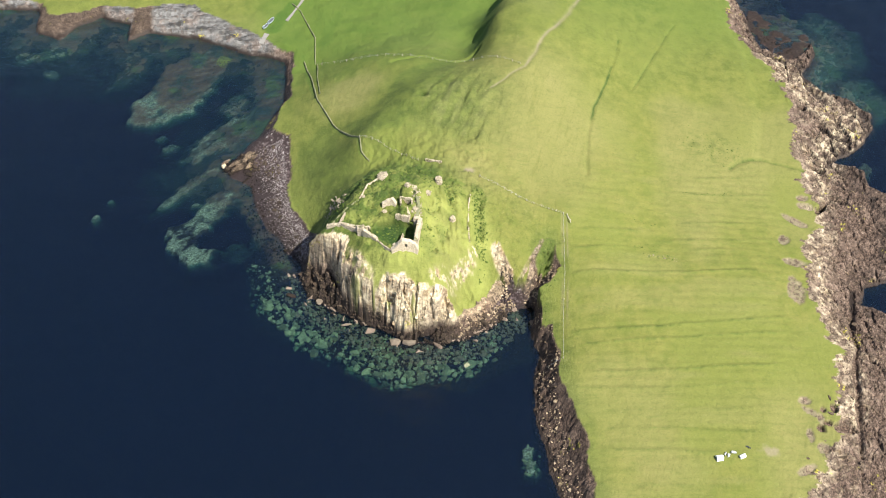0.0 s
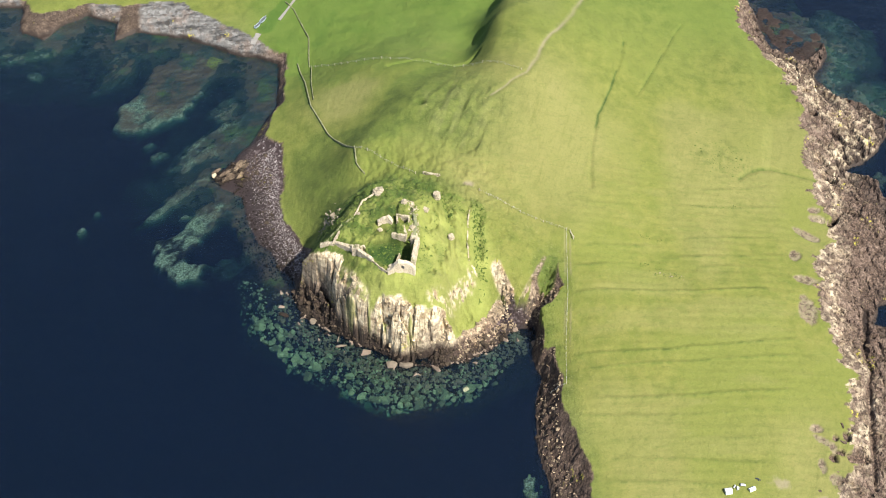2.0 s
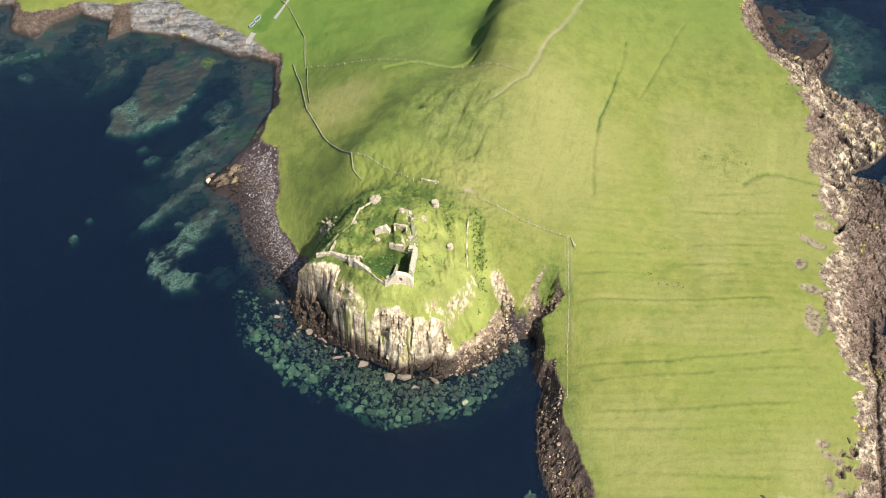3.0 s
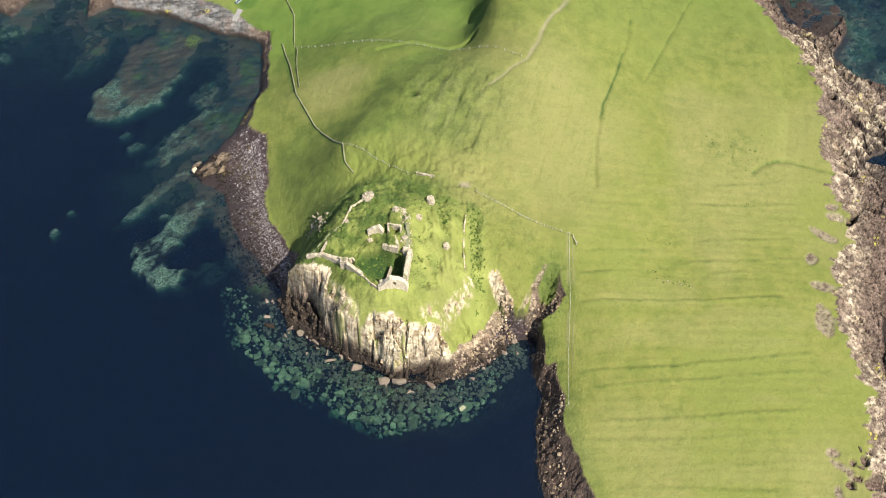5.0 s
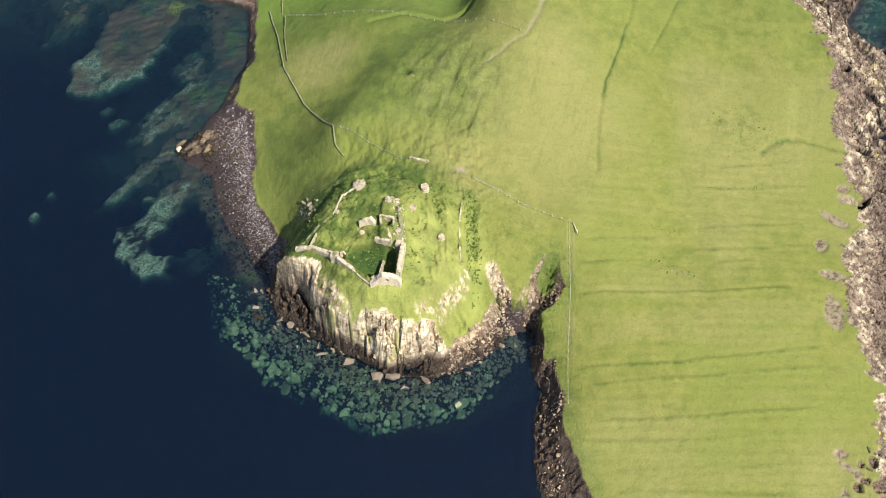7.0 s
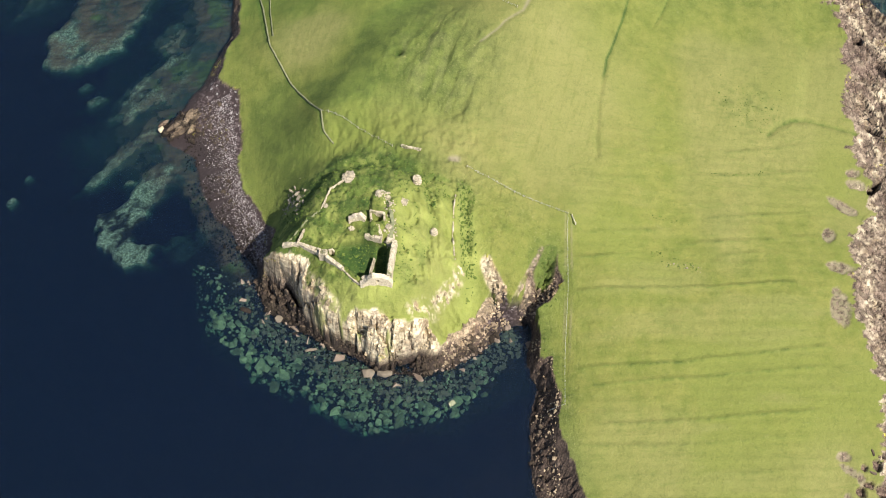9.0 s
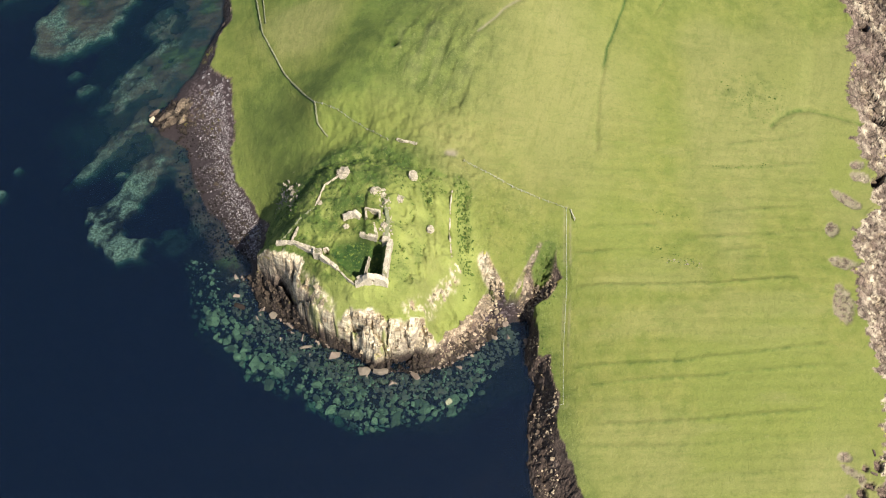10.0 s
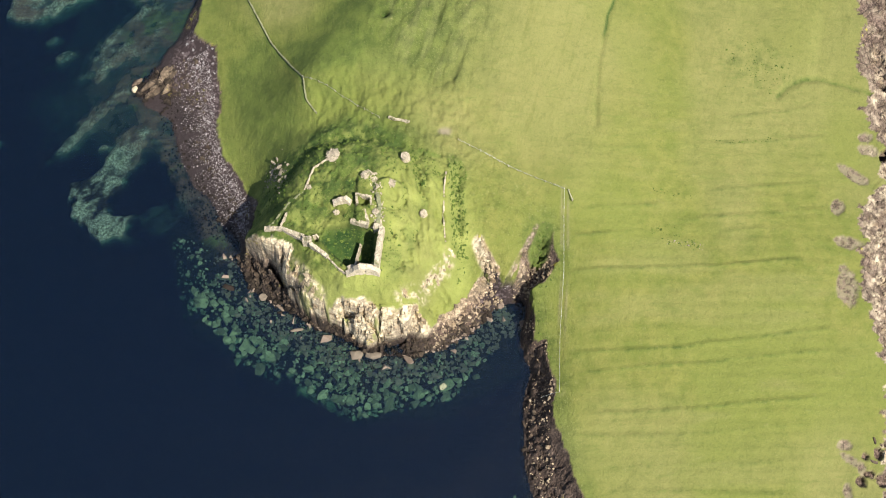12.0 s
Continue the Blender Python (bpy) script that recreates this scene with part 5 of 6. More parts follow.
for k in range(12):
    u = r.random()
    slab("skerry_rock", -76.5 + 9 * u + r.gauss(0, 1.2), 298.5 + 7 * u + r.gauss(0, 1.8), 0.9 + 0.5 * u, (r.uniform(2.2, 5.2), r.uniform(1.0, 1.8), r.uniform(1.2, 1.8)), r.gauss(50, 12), r.uniform(3, 10), 60 + k, "brown ribbed rock on the skerry", SKERRY)


# ---- castle ----
def wall_run(name, pts, thick, tops, parent, material=MASONRY, seed=0, ragged=0.35, label="", batter=0.12, foot=None, step=0.4):
    """A ruined wall along a line. tops: height of the wall's top at each point, in metres over the sea."""
    seg = [math.dist(a, b) for a, b in zip(pts, pts[1:])]
    total = sum(seg)
    n = max(2, int(total / step))
    where = np.linspace(0, total, n + 1)
    cum = np.concatenate([[0], np.cumsum(seg)])
    X, Y = np.interp(where, cum, [p[0] for p in pts]), np.interp(where, cum, [p[1] for p in pts])
    T = np.interp(where, cum, tops) + ragged * (fbm(where, where * 0 + seed, 2.2, 3, 400 + seed) + 0.5 * vnoise(where / 0.5, where * 0 + 5, 410 + seed))
    dx, dy = np.gradient(X), np.gradient(Y)
    ln = np.hypot(dx, dy)
    nx, ny = -dy / ln, dx / ln
    gl = lookup(X + nx * thick / 2, Y + ny * thick / 2)["z"]
    gr = lookup(X - nx * thick / 2, Y - ny * thick / 2)["z"]
    rnd = random.Random(seed)
    bm = bmesh.new()
    rings, levels = [], 6
    for i in range(n + 1):
        base_l, base_r = gl[i] - 0.7, gr[i] - 0.7
        if foot is not None:
            base_l = base_r = foot
        top = max(T[i], max(base_l, base_r) + 0.45)
        w = thick / 2
        ring = []
        for k in range(levels):
            u = k / (levels - 1)
            o = w + batter * (1 - u) + rnd.uniform(-0.12, 0.10)
            ring.append(bm.verts.new((X[i] + nx[i] * o, Y[i] + ny[i] * o, base_l + (top - base_l) * u)))
        for u in (0.55, 0.1, -0.4):
            o = w * u + rnd.uniform(-0.08, 0.08)
            ring.append(bm.verts.new((X[i] + nx[i] * o, Y[i] + ny[i] * o, top + rnd.uniform(-0.06, 0.12))))
        for k in range(levels - 1, -1, -1):
            u = k / (levels - 1)
            o = -w - batter * (1 - u) + rnd.uniform(-0.06, 0.06)
            ring.append(bm.verts.new((X[i] + nx[i] * o, Y[i] + ny[i] * o, base_r + (top - base_r) * u)))
        rings.append(ring)
    for a, b in zip(rings, rings[1:]):
        for k in range(len(a)):
            j = (k + 1) % len(a)
            bm.faces.new((a[k], a[j], b[j], b[k]))
    bm.faces.new(rings[0])
    bm.faces.new(rings[-1][::-1])
    return part(name, bm, material, parent, label)


def heap(name, x, y, radius, height, parent, seed, label="", n=26, material=MASONRY):
    """A heap of fallen masonry: many angular stones on a low mound."""
    r = random.Random(seed)
    g = ground_z(x, y)
    bm = bmesh.new()
    hull(bm, (x, y, g + height * 0.15), radius * 0.85, r, (1, 1, 0.55 * height / radius), None, 18)
    for _ in range(n):
        a, q = r.uniform(0, 6.28), radius * math.sqrt(r.random())
        hull(bm, (x + q * math.cos(a), y + q * math.sin(a), g + height * (1 - (q / radius) ** 2) * 0.7), r.uniform(0.14, 0.28), r, (1, 0.85, 0.55), None, 9)
    return part(name, bm, material, parent, label)


castle = tagged(new("castle_ruin"), "roofless pale stone castle ruin overgrown with grass", "castle ruin")
castle.location = (0, 0, 0)
wall_run("curtain_wall", [(-36.4, 248.3), (-34.4, 248.1), (-31.8, 247.7)], 1.0, [26.3, 27.2, 27.9], castle, seed=1, label="thick pale curtain wall stump")
wall_run("curtain_wall", [(-31.8, 247.5), (-28.6, 245.7), (-25.9, 244.2)], 0.55, [28.0, 28.8, 29.6], castle, seed=2)
wall_run("inner_wall", [(-32.4, 248.1), (-26.2, 245.3)], 0.55, [28.2, 28.8], castle, seed=3)
wall_run("inner_wall", [(-30.6, 251.6), (-32.1, 248.3)], 0.32, [28.7, 28.4], castle, seed=4)
wall_run("turret", [(-26.4, 244.1), (-24.3, 243.9)], 1.6, [30.2, 30.5], castle, seed=5, label="broken square turret stump")
wall_run("well_kerb", [(-24.1, 245.2), (-23.2, 245.5), (-22.6, 244.9)], 0.4, [29.0, 29.0, 28.8], castle, seed=6)
wall_run("curtain_wall", [(-24.5, 243.0), (-22.3, 241.3), (-20.2, 239.5)], 0.9, [30.2, 30.2, 30.2], castle, seed=7)
wall_run("curtain_wall", [(-20.1, 239.4), (-17.9, 237.0), (-15.9, 235.3)], 0.3, [29.6, 29.4, 29.8], castle, seed=8)
# south gable with a window that goes through
wall_run("gable_wall", [(-15.7, 235.3), (-14.2, 235.5), (-12.6, 235.7), (-11.6, 235.8)], 1.3, [29.6, 31.2, 33.8, 33.7], castle, SUNLIT_STONE, seed=9, ragged=0.4, label="tall pale gable wall with a broken top")
gable = wall_run("gable_wall", [(-10.8, 235.8), (-9.4, 235.8), (-8.3, 235.7), (-7.5, 235.5)], 1.3, [33.5, 33.2, 32.4, 30.4], castle, SUNLIT_STONE, seed=10, ragged=0.4, label="tall pale gable wall with a broken top")
wall_run("window_sill", [(-11.6, 235.8), (-10.8, 235.8)], 1.2, [30.7, 30.7], gable, SUNLIT_STONE, seed=11, ragged=0.05, step=0.3)
wall_run("lintel", [(-11.65, 235.8), (-10.75, 235.8)], 1.24, [33.6, 33.5], gable, SUNLIT_STONE, seed=25, ragged=0.08, step=0.3, foot=32.4)
wall_run("tower_wall", [(-8.3, 236.0), (-7.7, 241.2), (-7.0, 246.5)], 1.2, [33.4, 32.6, 31.9], castle, seed=12, label="long straight tower wall with a pale top")
wall_run("tower_wall", [(-15.3, 236.4), (-13.8, 236.9)], 0.8, [30.6, 30.6], castle, seed=13)
wall_run("inner_wall", [(-12.4, 243.4), (-13.1, 240.2), (-13.7, 237.2)], 0.45, [27.6, 28.2, 29.0], castle, seed=14)
wall_run("inner_wall", [(-13.3, 238.8), (-8.8, 238.2)], 0.4, [26.8, 27.0], castle, seed=15)
wall_run("cross_wall", [(-14.7, 248.6), (-10.3, 247.4)], 0.8, [31.3, 31.2], castle, seed=16)
wall_run("cross_wall", [(-11.4, 251.0), (-10.4, 247.9)], 0.7, [31.8, 31.3], castle, seed=17)
wall_run("cellar_wall", [(-13.5, 255.0), (-9.9, 254.2)], 0.5, [32.2, 32.3], castle, seed=18)
wall_run("cellar_wall", [(-9.8, 254.4), (-9.6, 252.0)], 0.5, [32.2, 32.1], castle, seed=19)
wall_run("cellar_wall", [(-13.3, 255.0), (-13.1, 252.3)], 0.5, [32.1, 32.0], castle, seed=20)
wall_run("gable_fragment", [(-19.1, 253.2), (-17.4, 253.5), (-15.7, 253.6), (-14.6, 253.2)], 1.1, [31.0, 32.2, 32.9, 31.3], castle, SUNLIT_STONE, seed=21, ragged=0.3, label="lone pale gable fragment standing upright")
wall_run("tower_wall", [(-7.2, 246.5), (-9.0, 246.9)], 1.4, [31.6, 31.6], castle, seed=22)
wall_run("yard_wall", [(-20.7, 265.3), (-24.2, 263.3), (-25.3, 260.6), (-26.4, 257.4)], 0.3, [29.8, 29.0, 28.9, 28.9], castle, seed=23, label="thin curving pale yard wall")
wall_run("yard_wall", [(-26.2, 257.4), (-30.3, 254.4), (-33.7, 250.1), (-36.0, 248.2)], 0.45, [28.5, 28.0, 26.6, 26.0], castle, DYKE_STONE, seed=24, ragged=0.5, label="grassed over low yard wall")
heap("turret_heap", -19.3, 266.0, 1.9, 1.9, castle, 30, "round heap of pale turret stones", 110)
for hx, hy, hr, hh, hs in ((-18.3, 251.0, 0.7, 0.6, 31), (-25.2, 258.0, 0.7, 0.8, 32), (-7.9, 247.9, 1.2, 1.1, 33), (-11.0, 259.6, 1.1, 1.3, 34),
                           (-8.9, 258.7, 0.8, 0.8, 35), (-4.9, 258.2, 1.3, 1.2, 36), (-8.6, 250.4, 0.8, 0.7, 38)):
    heap("fallen_masonry", hx, hy, hr, hh, castle, hs, "", 46)


BANKED = [(-8.0, 247.2), (-7.6, 252.0), (-8.4, 256.6), (-10.4, 260.6)]
wall_run("range_wall", BANKED, 0.9, [31.4, 32.0, 32.2, 31.8], castle, DYKE_STONE, seed=26, ragged=0.6, label="grassed over wall of the north range")
places = [(bx + rng.gauss(0, 0.5), by + rng.gauss(0, 0.4), 0.2 * rng.lognormvariate(0.1, 0.35)) for bx, by in [along(BANKED, rng, -0.8, 0.8) for _ in range(130)]]
places += [(rng.gauss(-8.2, 0.8), rng.gauss(247.6, 0.7), 0.24 * rng.lognormvariate(0.1, 0.35)) for _ in range(40)]
places += [(rng.gauss(-10.2, 0.8), rng.gauss(260.4, 0.5), 0.3 * rng.lognormvariate(0.1, 0.35)) for _ in range(30)]
scatter("fallen_stones", places, MASONRY, 27, "pale fallen wall stones along the grassy bank", "stones", 0.25)


def cairn(x, y, radius, height, seed, label):
    """A drum of dry stones, laid in courses, with a rough top."""
    g = ground_z(x, y) - 0.3
    r = random.Random(seed)
    top = tagged(new("cairn"), label, "cairn")
    top.location = (x, y, g)
    bm = bmesh.new()
    courses = int(height / 0.22)
    for c in range(courses):
        rr = radius * (1 - 0.18 * c / courses)
        n = int(6.28 * rr / 0.38)
        for k in range(n):
            a = 6.28 * (k + 0.5 * (c % 2)) / n
            hull(bm, (rr * 0.86 * math.cos(a), rr * 0.86 * math.sin(a), 0.22 * c + 0.11), r.uniform(0.21, 0.27), r, (1, 0.9, 0.6), Euler((0, 0, a + 1.57)).to_matrix(), 9)
    part("drum", bm, MASONRY, top)
    bm = bmesh.new()
    for _ in range(70):
        a, q = r.uniform(0, 6.28), radius * 0.78 * math.sqrt(r.random())
        hull(bm, (q * math.cos(a), q * math.sin(a), height - 0.12 + 0.12 * (1 - q / radius)), r.uniform(0.17, 0.27), r, (1, 0.9, 0.4), Euler((0, 0, a)).to_matrix(), 9)
    part("cap", bm, MASONRY, top)
    return top


cairn(-1.4, 266.2, 1.25, 2.4, 1, "round pale stone cairn on the grassy knoll")
cairn(3.0, 252.2, 1.0, 1.5, 2, "small broken stone cairn on the grass slope")


# ---- field walls and fences ----
def dyke(pts, tops_over, thick, seed, label, name="stone_wall", material=DYKE_STONE, ragged=0.3):
    fine = []
    for a, b in zip(pts, pts[1:]):
        n = max(1, int(math.dist(a, b) / 2))
        fine += [(a[0] + (b[0] - a[0]) * k / n, a[1] + (b[1] - a[1]) * k / n) for k in range(n)]
    fine.append(pts[-1])
    tops = [ground_z(*p) + tops_over for p in fine]
    root = tagged(new(name), label, "stone wall")
    wall_run("masonry", fine, thick, tops, root, material, seed, ragged, batter=0.04, step=0.5)
    return root


dyke([(-53.2, 351.8), (-48.9, 337.0), (-45.3, 320.1), (-38.4, 306.4), (-28.2, 291.2), (-27.4, 285.4), (-24.7, 281.8)], 0.6, 0.36, 51, "long dry stone wall crossing the green slope")
dyke([(-47.8, 349), (-46.6, 336), (-44.6, 323.6)], 0.5, 0.24, 52, "low broken dry stone wall beside the shore")
dyke([(-60.5, 385.9), (-56.9, 381.7), (-49.8, 364.6), (-48.8, 350.5)], 0.55, 0.28, 53, "dry stone wall running down the pasture")
dyke([(8.9, 263.9), (8.3, 259.8), (8.0, 252.2), (8.4, 246.2), (9.3, 242.5)], 0.12, 0.3, 54, "ruined outer wall almost sunk in the turf", material=MASONRY, ragged=0.75)
dyke([(-5.8, 278.7), (-4.1, 278.0), (-0.4, 277.0)], 0.9, 0.6, 55, "short piece of pale ruined wall", material=MASONRY)


def fence(pts, gap, label, height=1.1, seed=0):
    """Wooden posts with two wires."""
    r = random.Random(seed)
    root = tagged(new("fence"), label, "fence")
    spots = []
    for a, b in zip(pts, pts[1:]):
        n = max(1, round(math.dist(a, b) / gap))
        spots += [(a[0] + (b[0] - a[0]) * k / n, a[1] + (b[1] - a[1]) * k / n) for k in range(n)]
    spots.append(pts[-1])
    zz = lookup(np.array([p[0] for p in spots]), np.array([p[1] for p in spots]))["z"]
    bm = bmesh.new()
    bmesh.ops.create_cone(bm, cap_ends=True, segments=7, radius1=0.085, radius2=0.07, depth=height + 0.4)
    bmesh.ops.translate(bm, verts=bm.verts, vec=(0, 0, (height - 0.4) / 2))
    me = bpy.data.meshes.new("post")
    bm.to_mesh(me)
    bm.free()
    me.materials.append(TIMBER)
    for (x, y), z in zip(spots, zz):
        o = new("post", me)
        o.parent = root
        o.matrix_local = pose(x, y, z, r.uniform(-4, 4), r.uniform(-4, 4), r.uniform(0, 360))
    for h in (0.45, 0.95):
        cu = bpy.data.curves.new("wire", "CURVE")
        cu.dimensions, cu.bevel_depth, cu.bevel_resolution = "3D", 0.018, 0
        sp = cu.splines.new("POLY")
        sp.points.add(len(spots) - 1)
        for p, (x, y), z in zip(sp.points, spots, zz):
            p.co = (x, y, z + h, 1)
        cu.materials.append(WIRE)
        o = new("wire", cu)
        o.parent = root
    return root


fence([(39.3, 261.3), (38.8, 240.7), (37.3, 222.8), (36.6, 209.9), (32.3, 209.3)], 2.2, "post and wire fence along the field edge", 1.2, 1)
fence([(12, 273), (17.8, 270.3), (25.0, 267.0), (39.3, 261.3)], 2.6, "post and wire fence across the neck of the headland", 1.1, 2)
fence([(-28.2, 291.2), (-21.7, 288.3), (-13.9, 282.7), (-8.2, 278.8)], 2.4, "line of pale fence posts on the slope", 1.2, 3)
fence([(-48.6, 349.5), (-33.5, 341.5), (-8.7, 337.0), (1.3, 333.1), (14.1, 329.2), (27.0, 321.0)], 3.0, "pasture fence of weathered posts", 1.1, 4)


def gate(x, y, turn):
    root = tagged(new("gate"), "weathered wooden field gate beside the fence", "gate")
    root.matrix_world = pose(x, y, ground_z(x, y), 0, 0, turn)
    for nm, c, s in (("gate_post", (-1.3, 0, 0.5), (0.2, 0.2, 1.7)), ("gate_post", (1.3, 0, 0.5), (0.2, 0.2, 1.7)), ("rail", (0, 0, 0.35), (2.5, 0.07, 0.12)),
                     ("rail", (0, 0, 0.65), (2.5, 0.07, 0.12)), ("rail", (0, 0, 0.95), (2.5, 0.07, 0.12))):
        bm = bmesh.new()
        bmesh.ops.create_cube(bm, size=1)
        bmesh.ops.scale(bm, vec=s, verts=bm.verts)
        bmesh.ops.translate(bm, vec=c, verts=bm.verts)
        bmesh.ops.bevel(bm, geom=bm.edges[:], offset=0.015, segments=1, affect="EDGES")
        part(nm, bm, TIMBER, root)
    return root


gate(40.9, 259.6, 110)


# ---- boats, slipway, jetty wall ----
def boat(x, y, turn, length, label):
    root = tagged(new("rowing_boat"), label, "boat")
    root.matrix_world = pose(x, y, ground_z(x, y) + 0.12, 0, 4, turn)
    half = length / 2
    bm, inner = bmesh.new(), bmesh.new()
    for target, inset, low in ((bm, 0.0, 0.0), (inner, 0.06, 0.22)):
        rows = []
        for i in range(13):
            u = -1 + 2 * i / 12
            w = 0.19 * length * (1 - max(0, u) ** 2.4) * (1 - 0.22 * max(0, -u) ** 3) - inset + 0.02
            sheer = 0.62 + 0.18 * u * u
            ring = []
            for k in range(9):
                a = math.pi * k / 8
                ring.append(target.verts.new((u * half * (1 - inset * 0.3), math.cos(a) * max(w, 0.015), low + (sheer - low) * (1 - math.sin(a) ** 0.8) + (0.2 * max(0, u) ** 3))))
            rows.append(ring)
        for a, b in zip(rows, rows[1:]):
            for k in range(8):
                target.faces.new((a[k], a[k + 1], b[k + 1], b[k]))
        target.faces.new(rows[0])
    shell = part("hull", bm, HULL, root)
    for side in (1, -1):
        rim = bmesh.new()
        rows = []
        for i in range(13):
            u = -1 + 2 * i / 12
            w = max(0.19 * length * (1 - max(0, u) ** 2.4) * (1 - 0.22 * max(0, -u) ** 3) + 0.02, 0.015)
            top = 0.62 + 0.18 * u * u + 0.2 * max(0, u) ** 3
            rows.append([rim.verts.new((u * half, side * (w + o), top + h)) for o, h in ((0.05, -0.05), (0.05, 0.05), (-0.07, 0.05), (-0.07, -0.05))])
        for a, b in zip(rows, rows[1:]):
            for k in range(4):
                rim.faces.new((a[k], a[(k + 1) % 4], b[(k + 1) % 4], b[k]))
        rim.faces.new(rows[0])
        rim.faces.new(rows[-1][::-1])
        part("gunwale", rim, HULL, shell, "pale painted gunwale")
    part("lining", inner, BOAT_IN, root, "dark grey inside of the boat")
    for u in (-0.55, -0.05, 0.4):
        b = bmesh.new()
        bmesh.ops.create_cube(b, size=1)
        bmesh.ops.scale(b, vec=(0.26, 0.33 * length * (1 - max(0, u) ** 2), 0.05), verts=b.verts)
        bmesh.ops.translate(b, vec=(u * half, 0, 0.46), verts=b.verts)
        part("thwart", b, BOAT_IN, root)
    return root


boat(-69.9, 372.6, 62, 3.4, "pale blue open rowing boat hauled up on grass")
boat(-68.0, 375.4, 66, 3.8, "white and grey open rowing boat on the bank")


def strip(name, pts, width, thick, material, label, category, seed=0):
    """A paved strip that follows the ground."""
    bm = bmesh.new()
    rows = []
    for i, (x, y) in enumerate(pts):
        a, b = pts[max(i - 1, 0)], pts[min(i + 1, len(pts) - 1)]
        ln = math.dist(a, b)
        nx, ny = -(b[1] - a[1]) / ln, (b[0] - a[0]) / ln
        w = width / 2 + 0.12 * math.sin(3.1 * i + seed)
        z = max(ground_z(x, y), ground_z(x + nx * w, y + ny * w), ground_z(x - nx * w, y - ny * w))
        rows.append([bm.verts.new((x + s * nx * w, y + s * ny * w, z + h)) for s, h in ((1, -0.6), (1, thick), (-1, thick), (-1, -0.6))])
    for a, b in zip(rows, rows[1:]):
        for k in range(4):
            j = (k + 1) % 4
            bm.faces.new((a[k], a[j], b[j], b[k]))
    bm.faces.new(rows[0])
    bm.faces.new(rows[-1][::-1])
    bmesh.ops.recalc_face_normals(bm, faces=bm.faces)
    me = bpy.data.meshes.new(name)
    bm.to_mesh(me)
    bm.free()
    me.materials.append(material)
    return tagged(new(name, me), label, category)


strip("slipway", [(-69.3, 369.0), (-69.9, 367.2), (-70.6, 365.4), (-71.2, 363.8)], 2.0, 0.10, CONCRETE, "worn concrete slipway running into the cove", "slipway", 1)
strip("jetty_road", [(-48, 404), (-52, 397), (-55.8, 389.7), (-59.2, 382), (-62.0, 376)], 0.9, 0.25, CONCRETE, "narrow pale stone causeway on the green bank", "causeway", 2)


# ---- camp on the field ----
def tent(x, y, turn, size, label):
    root = tagged(new("tent"), label, "tent")
    root.matrix_world = pose(x, y, ground_z(x, y), 0, 0, turn)
    L, W, H = size
    bm = bmesh.new()
    n, rows = 8, []
    for i in range(n + 1):
        u = -1 + 2 * i / n
        sag = H * (0.93 + 0.07 * u * u)
        rows.append([bm.verts.new((u * L / 2, s * W / 2, h)) for s, h in ((-1, -0.05), (-1.0, 0.35 * H), (-0.55, 0.8 * sag), (0, sag), (0.55, 0.8 * sag), (1.0, 0.35 * H), (1, -0.05))])
    for a, b in zip(rows, rows[1:]):
        for k in range(6):
            bm.faces.new((a[k], a[k + 1], b[k + 1], b[k]))
    bm.faces.new(rows[0])
    bm.faces.new(rows[-1][::-1])
    part("canopy", bm, CANVAS, root)
    b = bmesh.new()
    bmesh.ops.create_cube(b, size=1)
    bmesh.ops.scale(b, vec=(0.04, W * 0.4, H * 0.6), verts=b.verts)
    bmesh.ops.translate(b, vec=(-L / 2 - 0.02, 0, H * 0.3), verts=b.verts)
    part("door_flap", b, GREY_CLOTH, root)
    return root


tent(78.6, 175.1, 8, (1.9, 1.8, 1.3), "square white canvas tent on the mown field")
tent(85.3, 175.9, 25, (1.8, 1.2, 1.0), "small white canvas tent on the mown field")


def bundle(x, y, size, seed, material, label):
    r = random.Random(seed)
    bm = bmesh.new()
    for _ in range(5):
        hull(bm, (r.gauss(0, size * 0.5), r.gauss(0, size * 0.4), size * 0.3), size * r.uniform(0.35, 0.6), r, (1.3, 0.6, 0.6), None, 12)
    me = bpy.data.meshes.new("tarpaulin")
    bmesh.ops.recalc_face_normals(bm, faces=bm.faces)
    bm.to_mesh(me)
    bm.free()
    me.materials.append(material)
    ob = new("tarpaulin", me)
    ob.location = (x, y, ground_z(x, y))
    return tagged(ob, label, "tarpaulin")


bundle(82.2, 176.3, 1.2, 1, GREY_CLOTH, "crumpled grey tarpaulin lying on the grass")
bundle(87.4, 178.8, 0.6, 2, DARK_CLOTH, "dark folded tarpaulin lying on the grass")

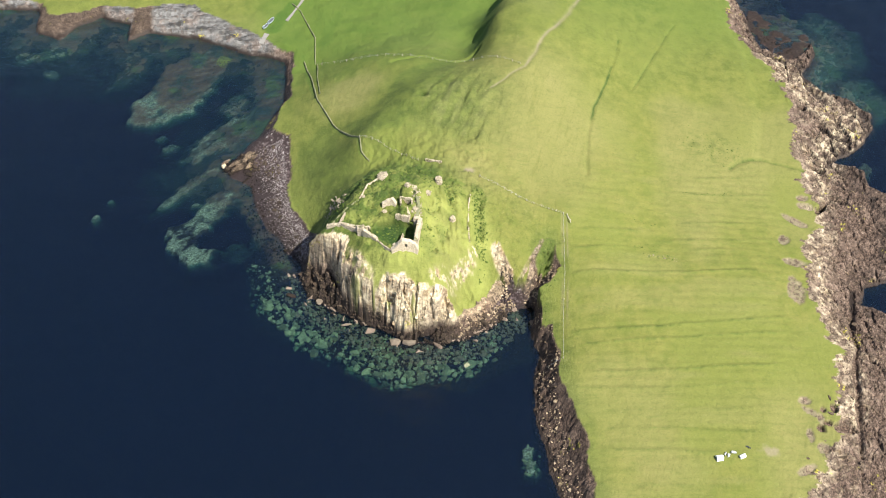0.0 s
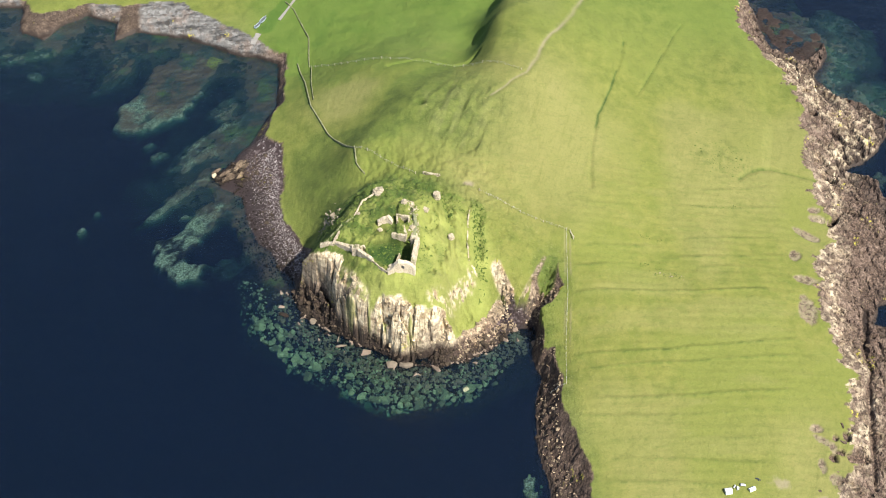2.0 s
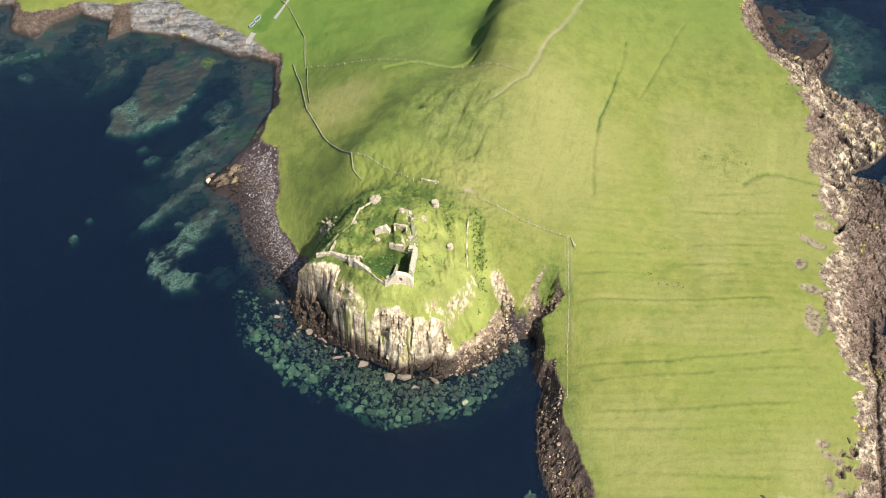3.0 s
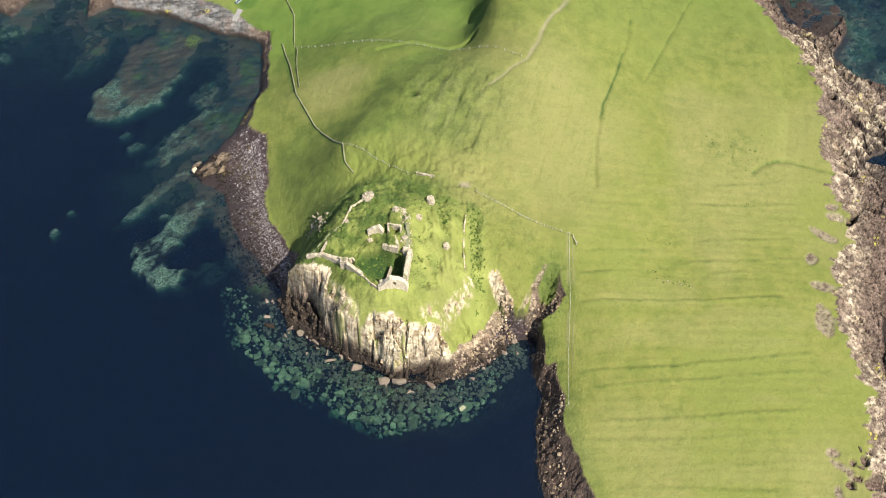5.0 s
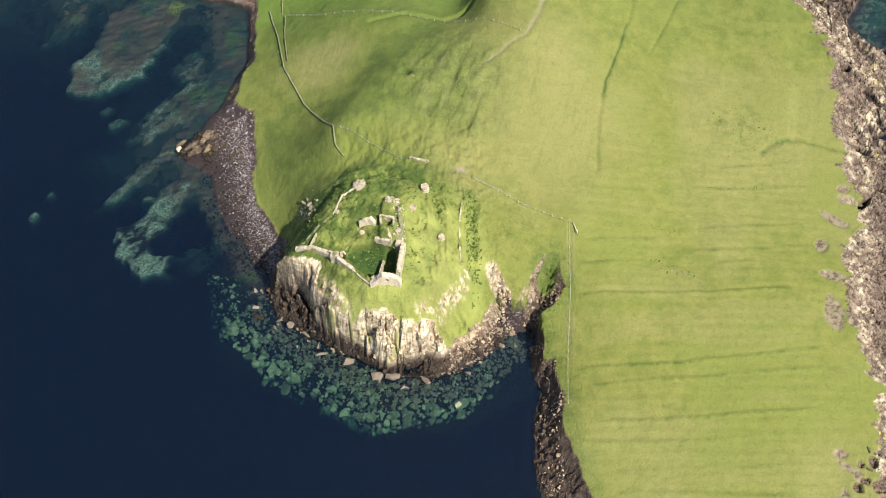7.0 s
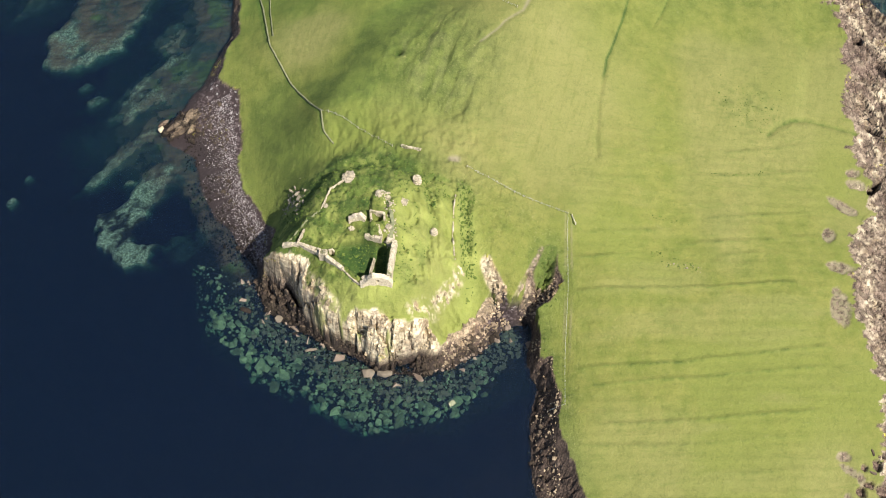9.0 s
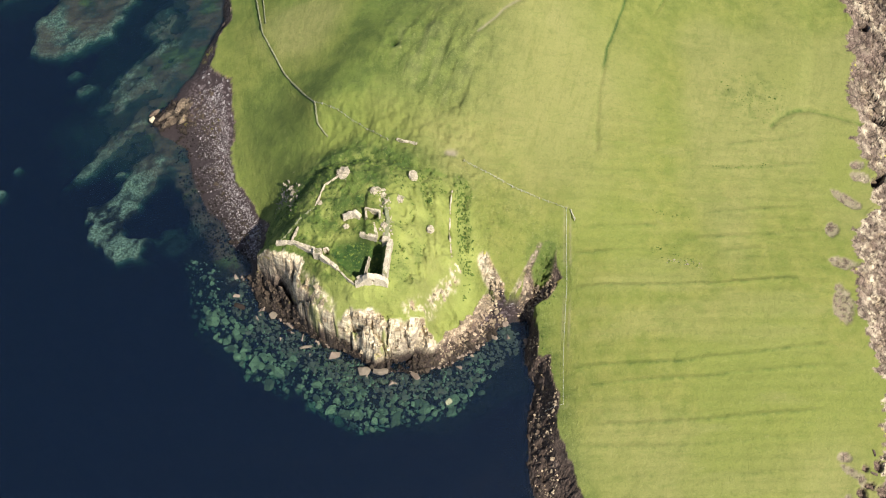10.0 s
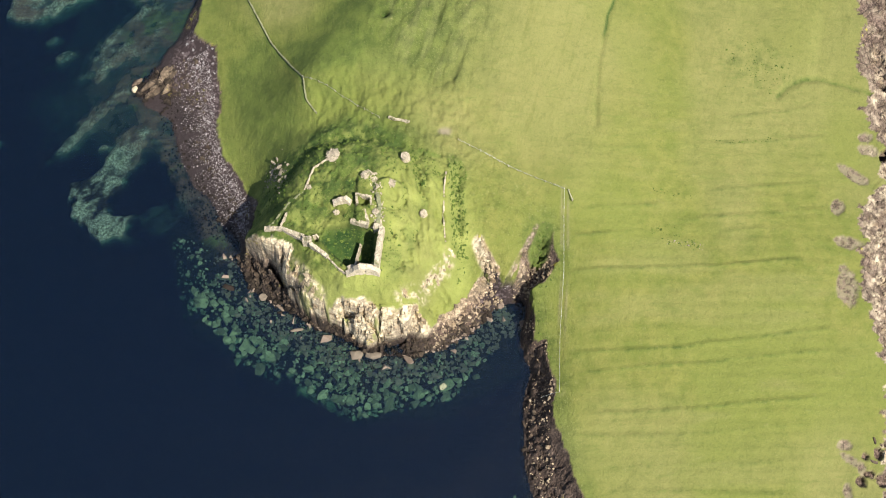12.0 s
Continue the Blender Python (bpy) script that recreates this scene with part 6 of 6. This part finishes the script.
# ---- stones on the west slope ----
places = [(rng.gauss(-36.8, 1.8), rng.gauss(268, 2.4), 0.32 * rng.lognormvariate(0, 0.45)) for _ in range(70)]
places += [(rng.gauss(-33.6, 0.7), rng.gauss(264.5, 2.0), 0.3 * rng.lognormvariate(0, 0.4)) for _ in range(30)]
places += [(66 + 9.5 * u, 248.6 - 1.4 * u + rng.gauss(0, 0.4), 0.14 * rng.lognormvariate(0, 0.4)) for u in [rng.random() for _ in range(26)]]
scatter("scree", places, stone_material("grey scree", 0.5, False), 21, "loose grey stones on the steep grass slope", "stones", 0.1)

# ---- rough herbage ----
places = []
for _ in range(420):
    places.append((rng.gauss(11.6, 2.0), rng.uniform(243, 268), 0.3 * rng.lognormvariate(0, 0.4)))
for _ in range(900):
    a, q = rng.uniform(0, 6.28), 21 + rng.gauss(0, 3.6)
    places.append((-14 + q * 0.95 * math.cos(a), 256 + q * 0.75 * abs(math.sin(a)), 0.24 * rng.lognormvariate(0, 0.45)))
for _ in range(40):
    u = rng.random()
    places.append((63.4 + 11 * u + rng.gauss(0, 1.2), 253 - 5.5 * u ** 0.6 + rng.gauss(0, 0.7), 0.22 * rng.lognormvariate(0, 0.4)))
for line, count in (([(66, 248.6), (75, 247.3)], 26), ([(63, 262.6), (74, 261.0)], 30), ([(81, 276.6), (98, 278.6)], 30), ([(62, 250.9), (68, 254.2)], 18)):
    for _ in range(count):
        x, y = along(line, rng, -0.6, 0.6)
        places.append((x, y, 0.2 * rng.lognormvariate(0, 0.35)))
for _ in range(240):
    places.append((rng.gauss(95, 4.5), rng.gauss(300, 4.0), 0.17 * rng.lognormvariate(0, 0.35)))
for _ in range(1600):
    places.append((rng.gauss(-13, 10), rng.gauss(250, 9), 0.2 * rng.lognormvariate(0, 0.45)))
for _ in range(260):
    places.append((rng.gauss(33.5, 1.4), rng.uniform(165, 252), 0.28 * rng.lognormvariate(0, 0.4)))
for _ in range(350):
    places.append((rng.uniform(-8, 22), rng.uniform(225, 242), 0.22 * rng.lognormvariate(0, 0.4)))
keep = lookup(np.array([p[0] for p in places]), np.array([p[1] for p in places]))
places = [p for p, k, g in zip(places, keep["turf"], keep["lush_shade"]) if k > 0.7 and (g > 0.3 or p[0] > 60)]
scatter("rough_herbage", places, SCRUB, 20, "dark tufts of nettle and coarse grass", "herbage", -0.12, (1, 0.85, 0.5))
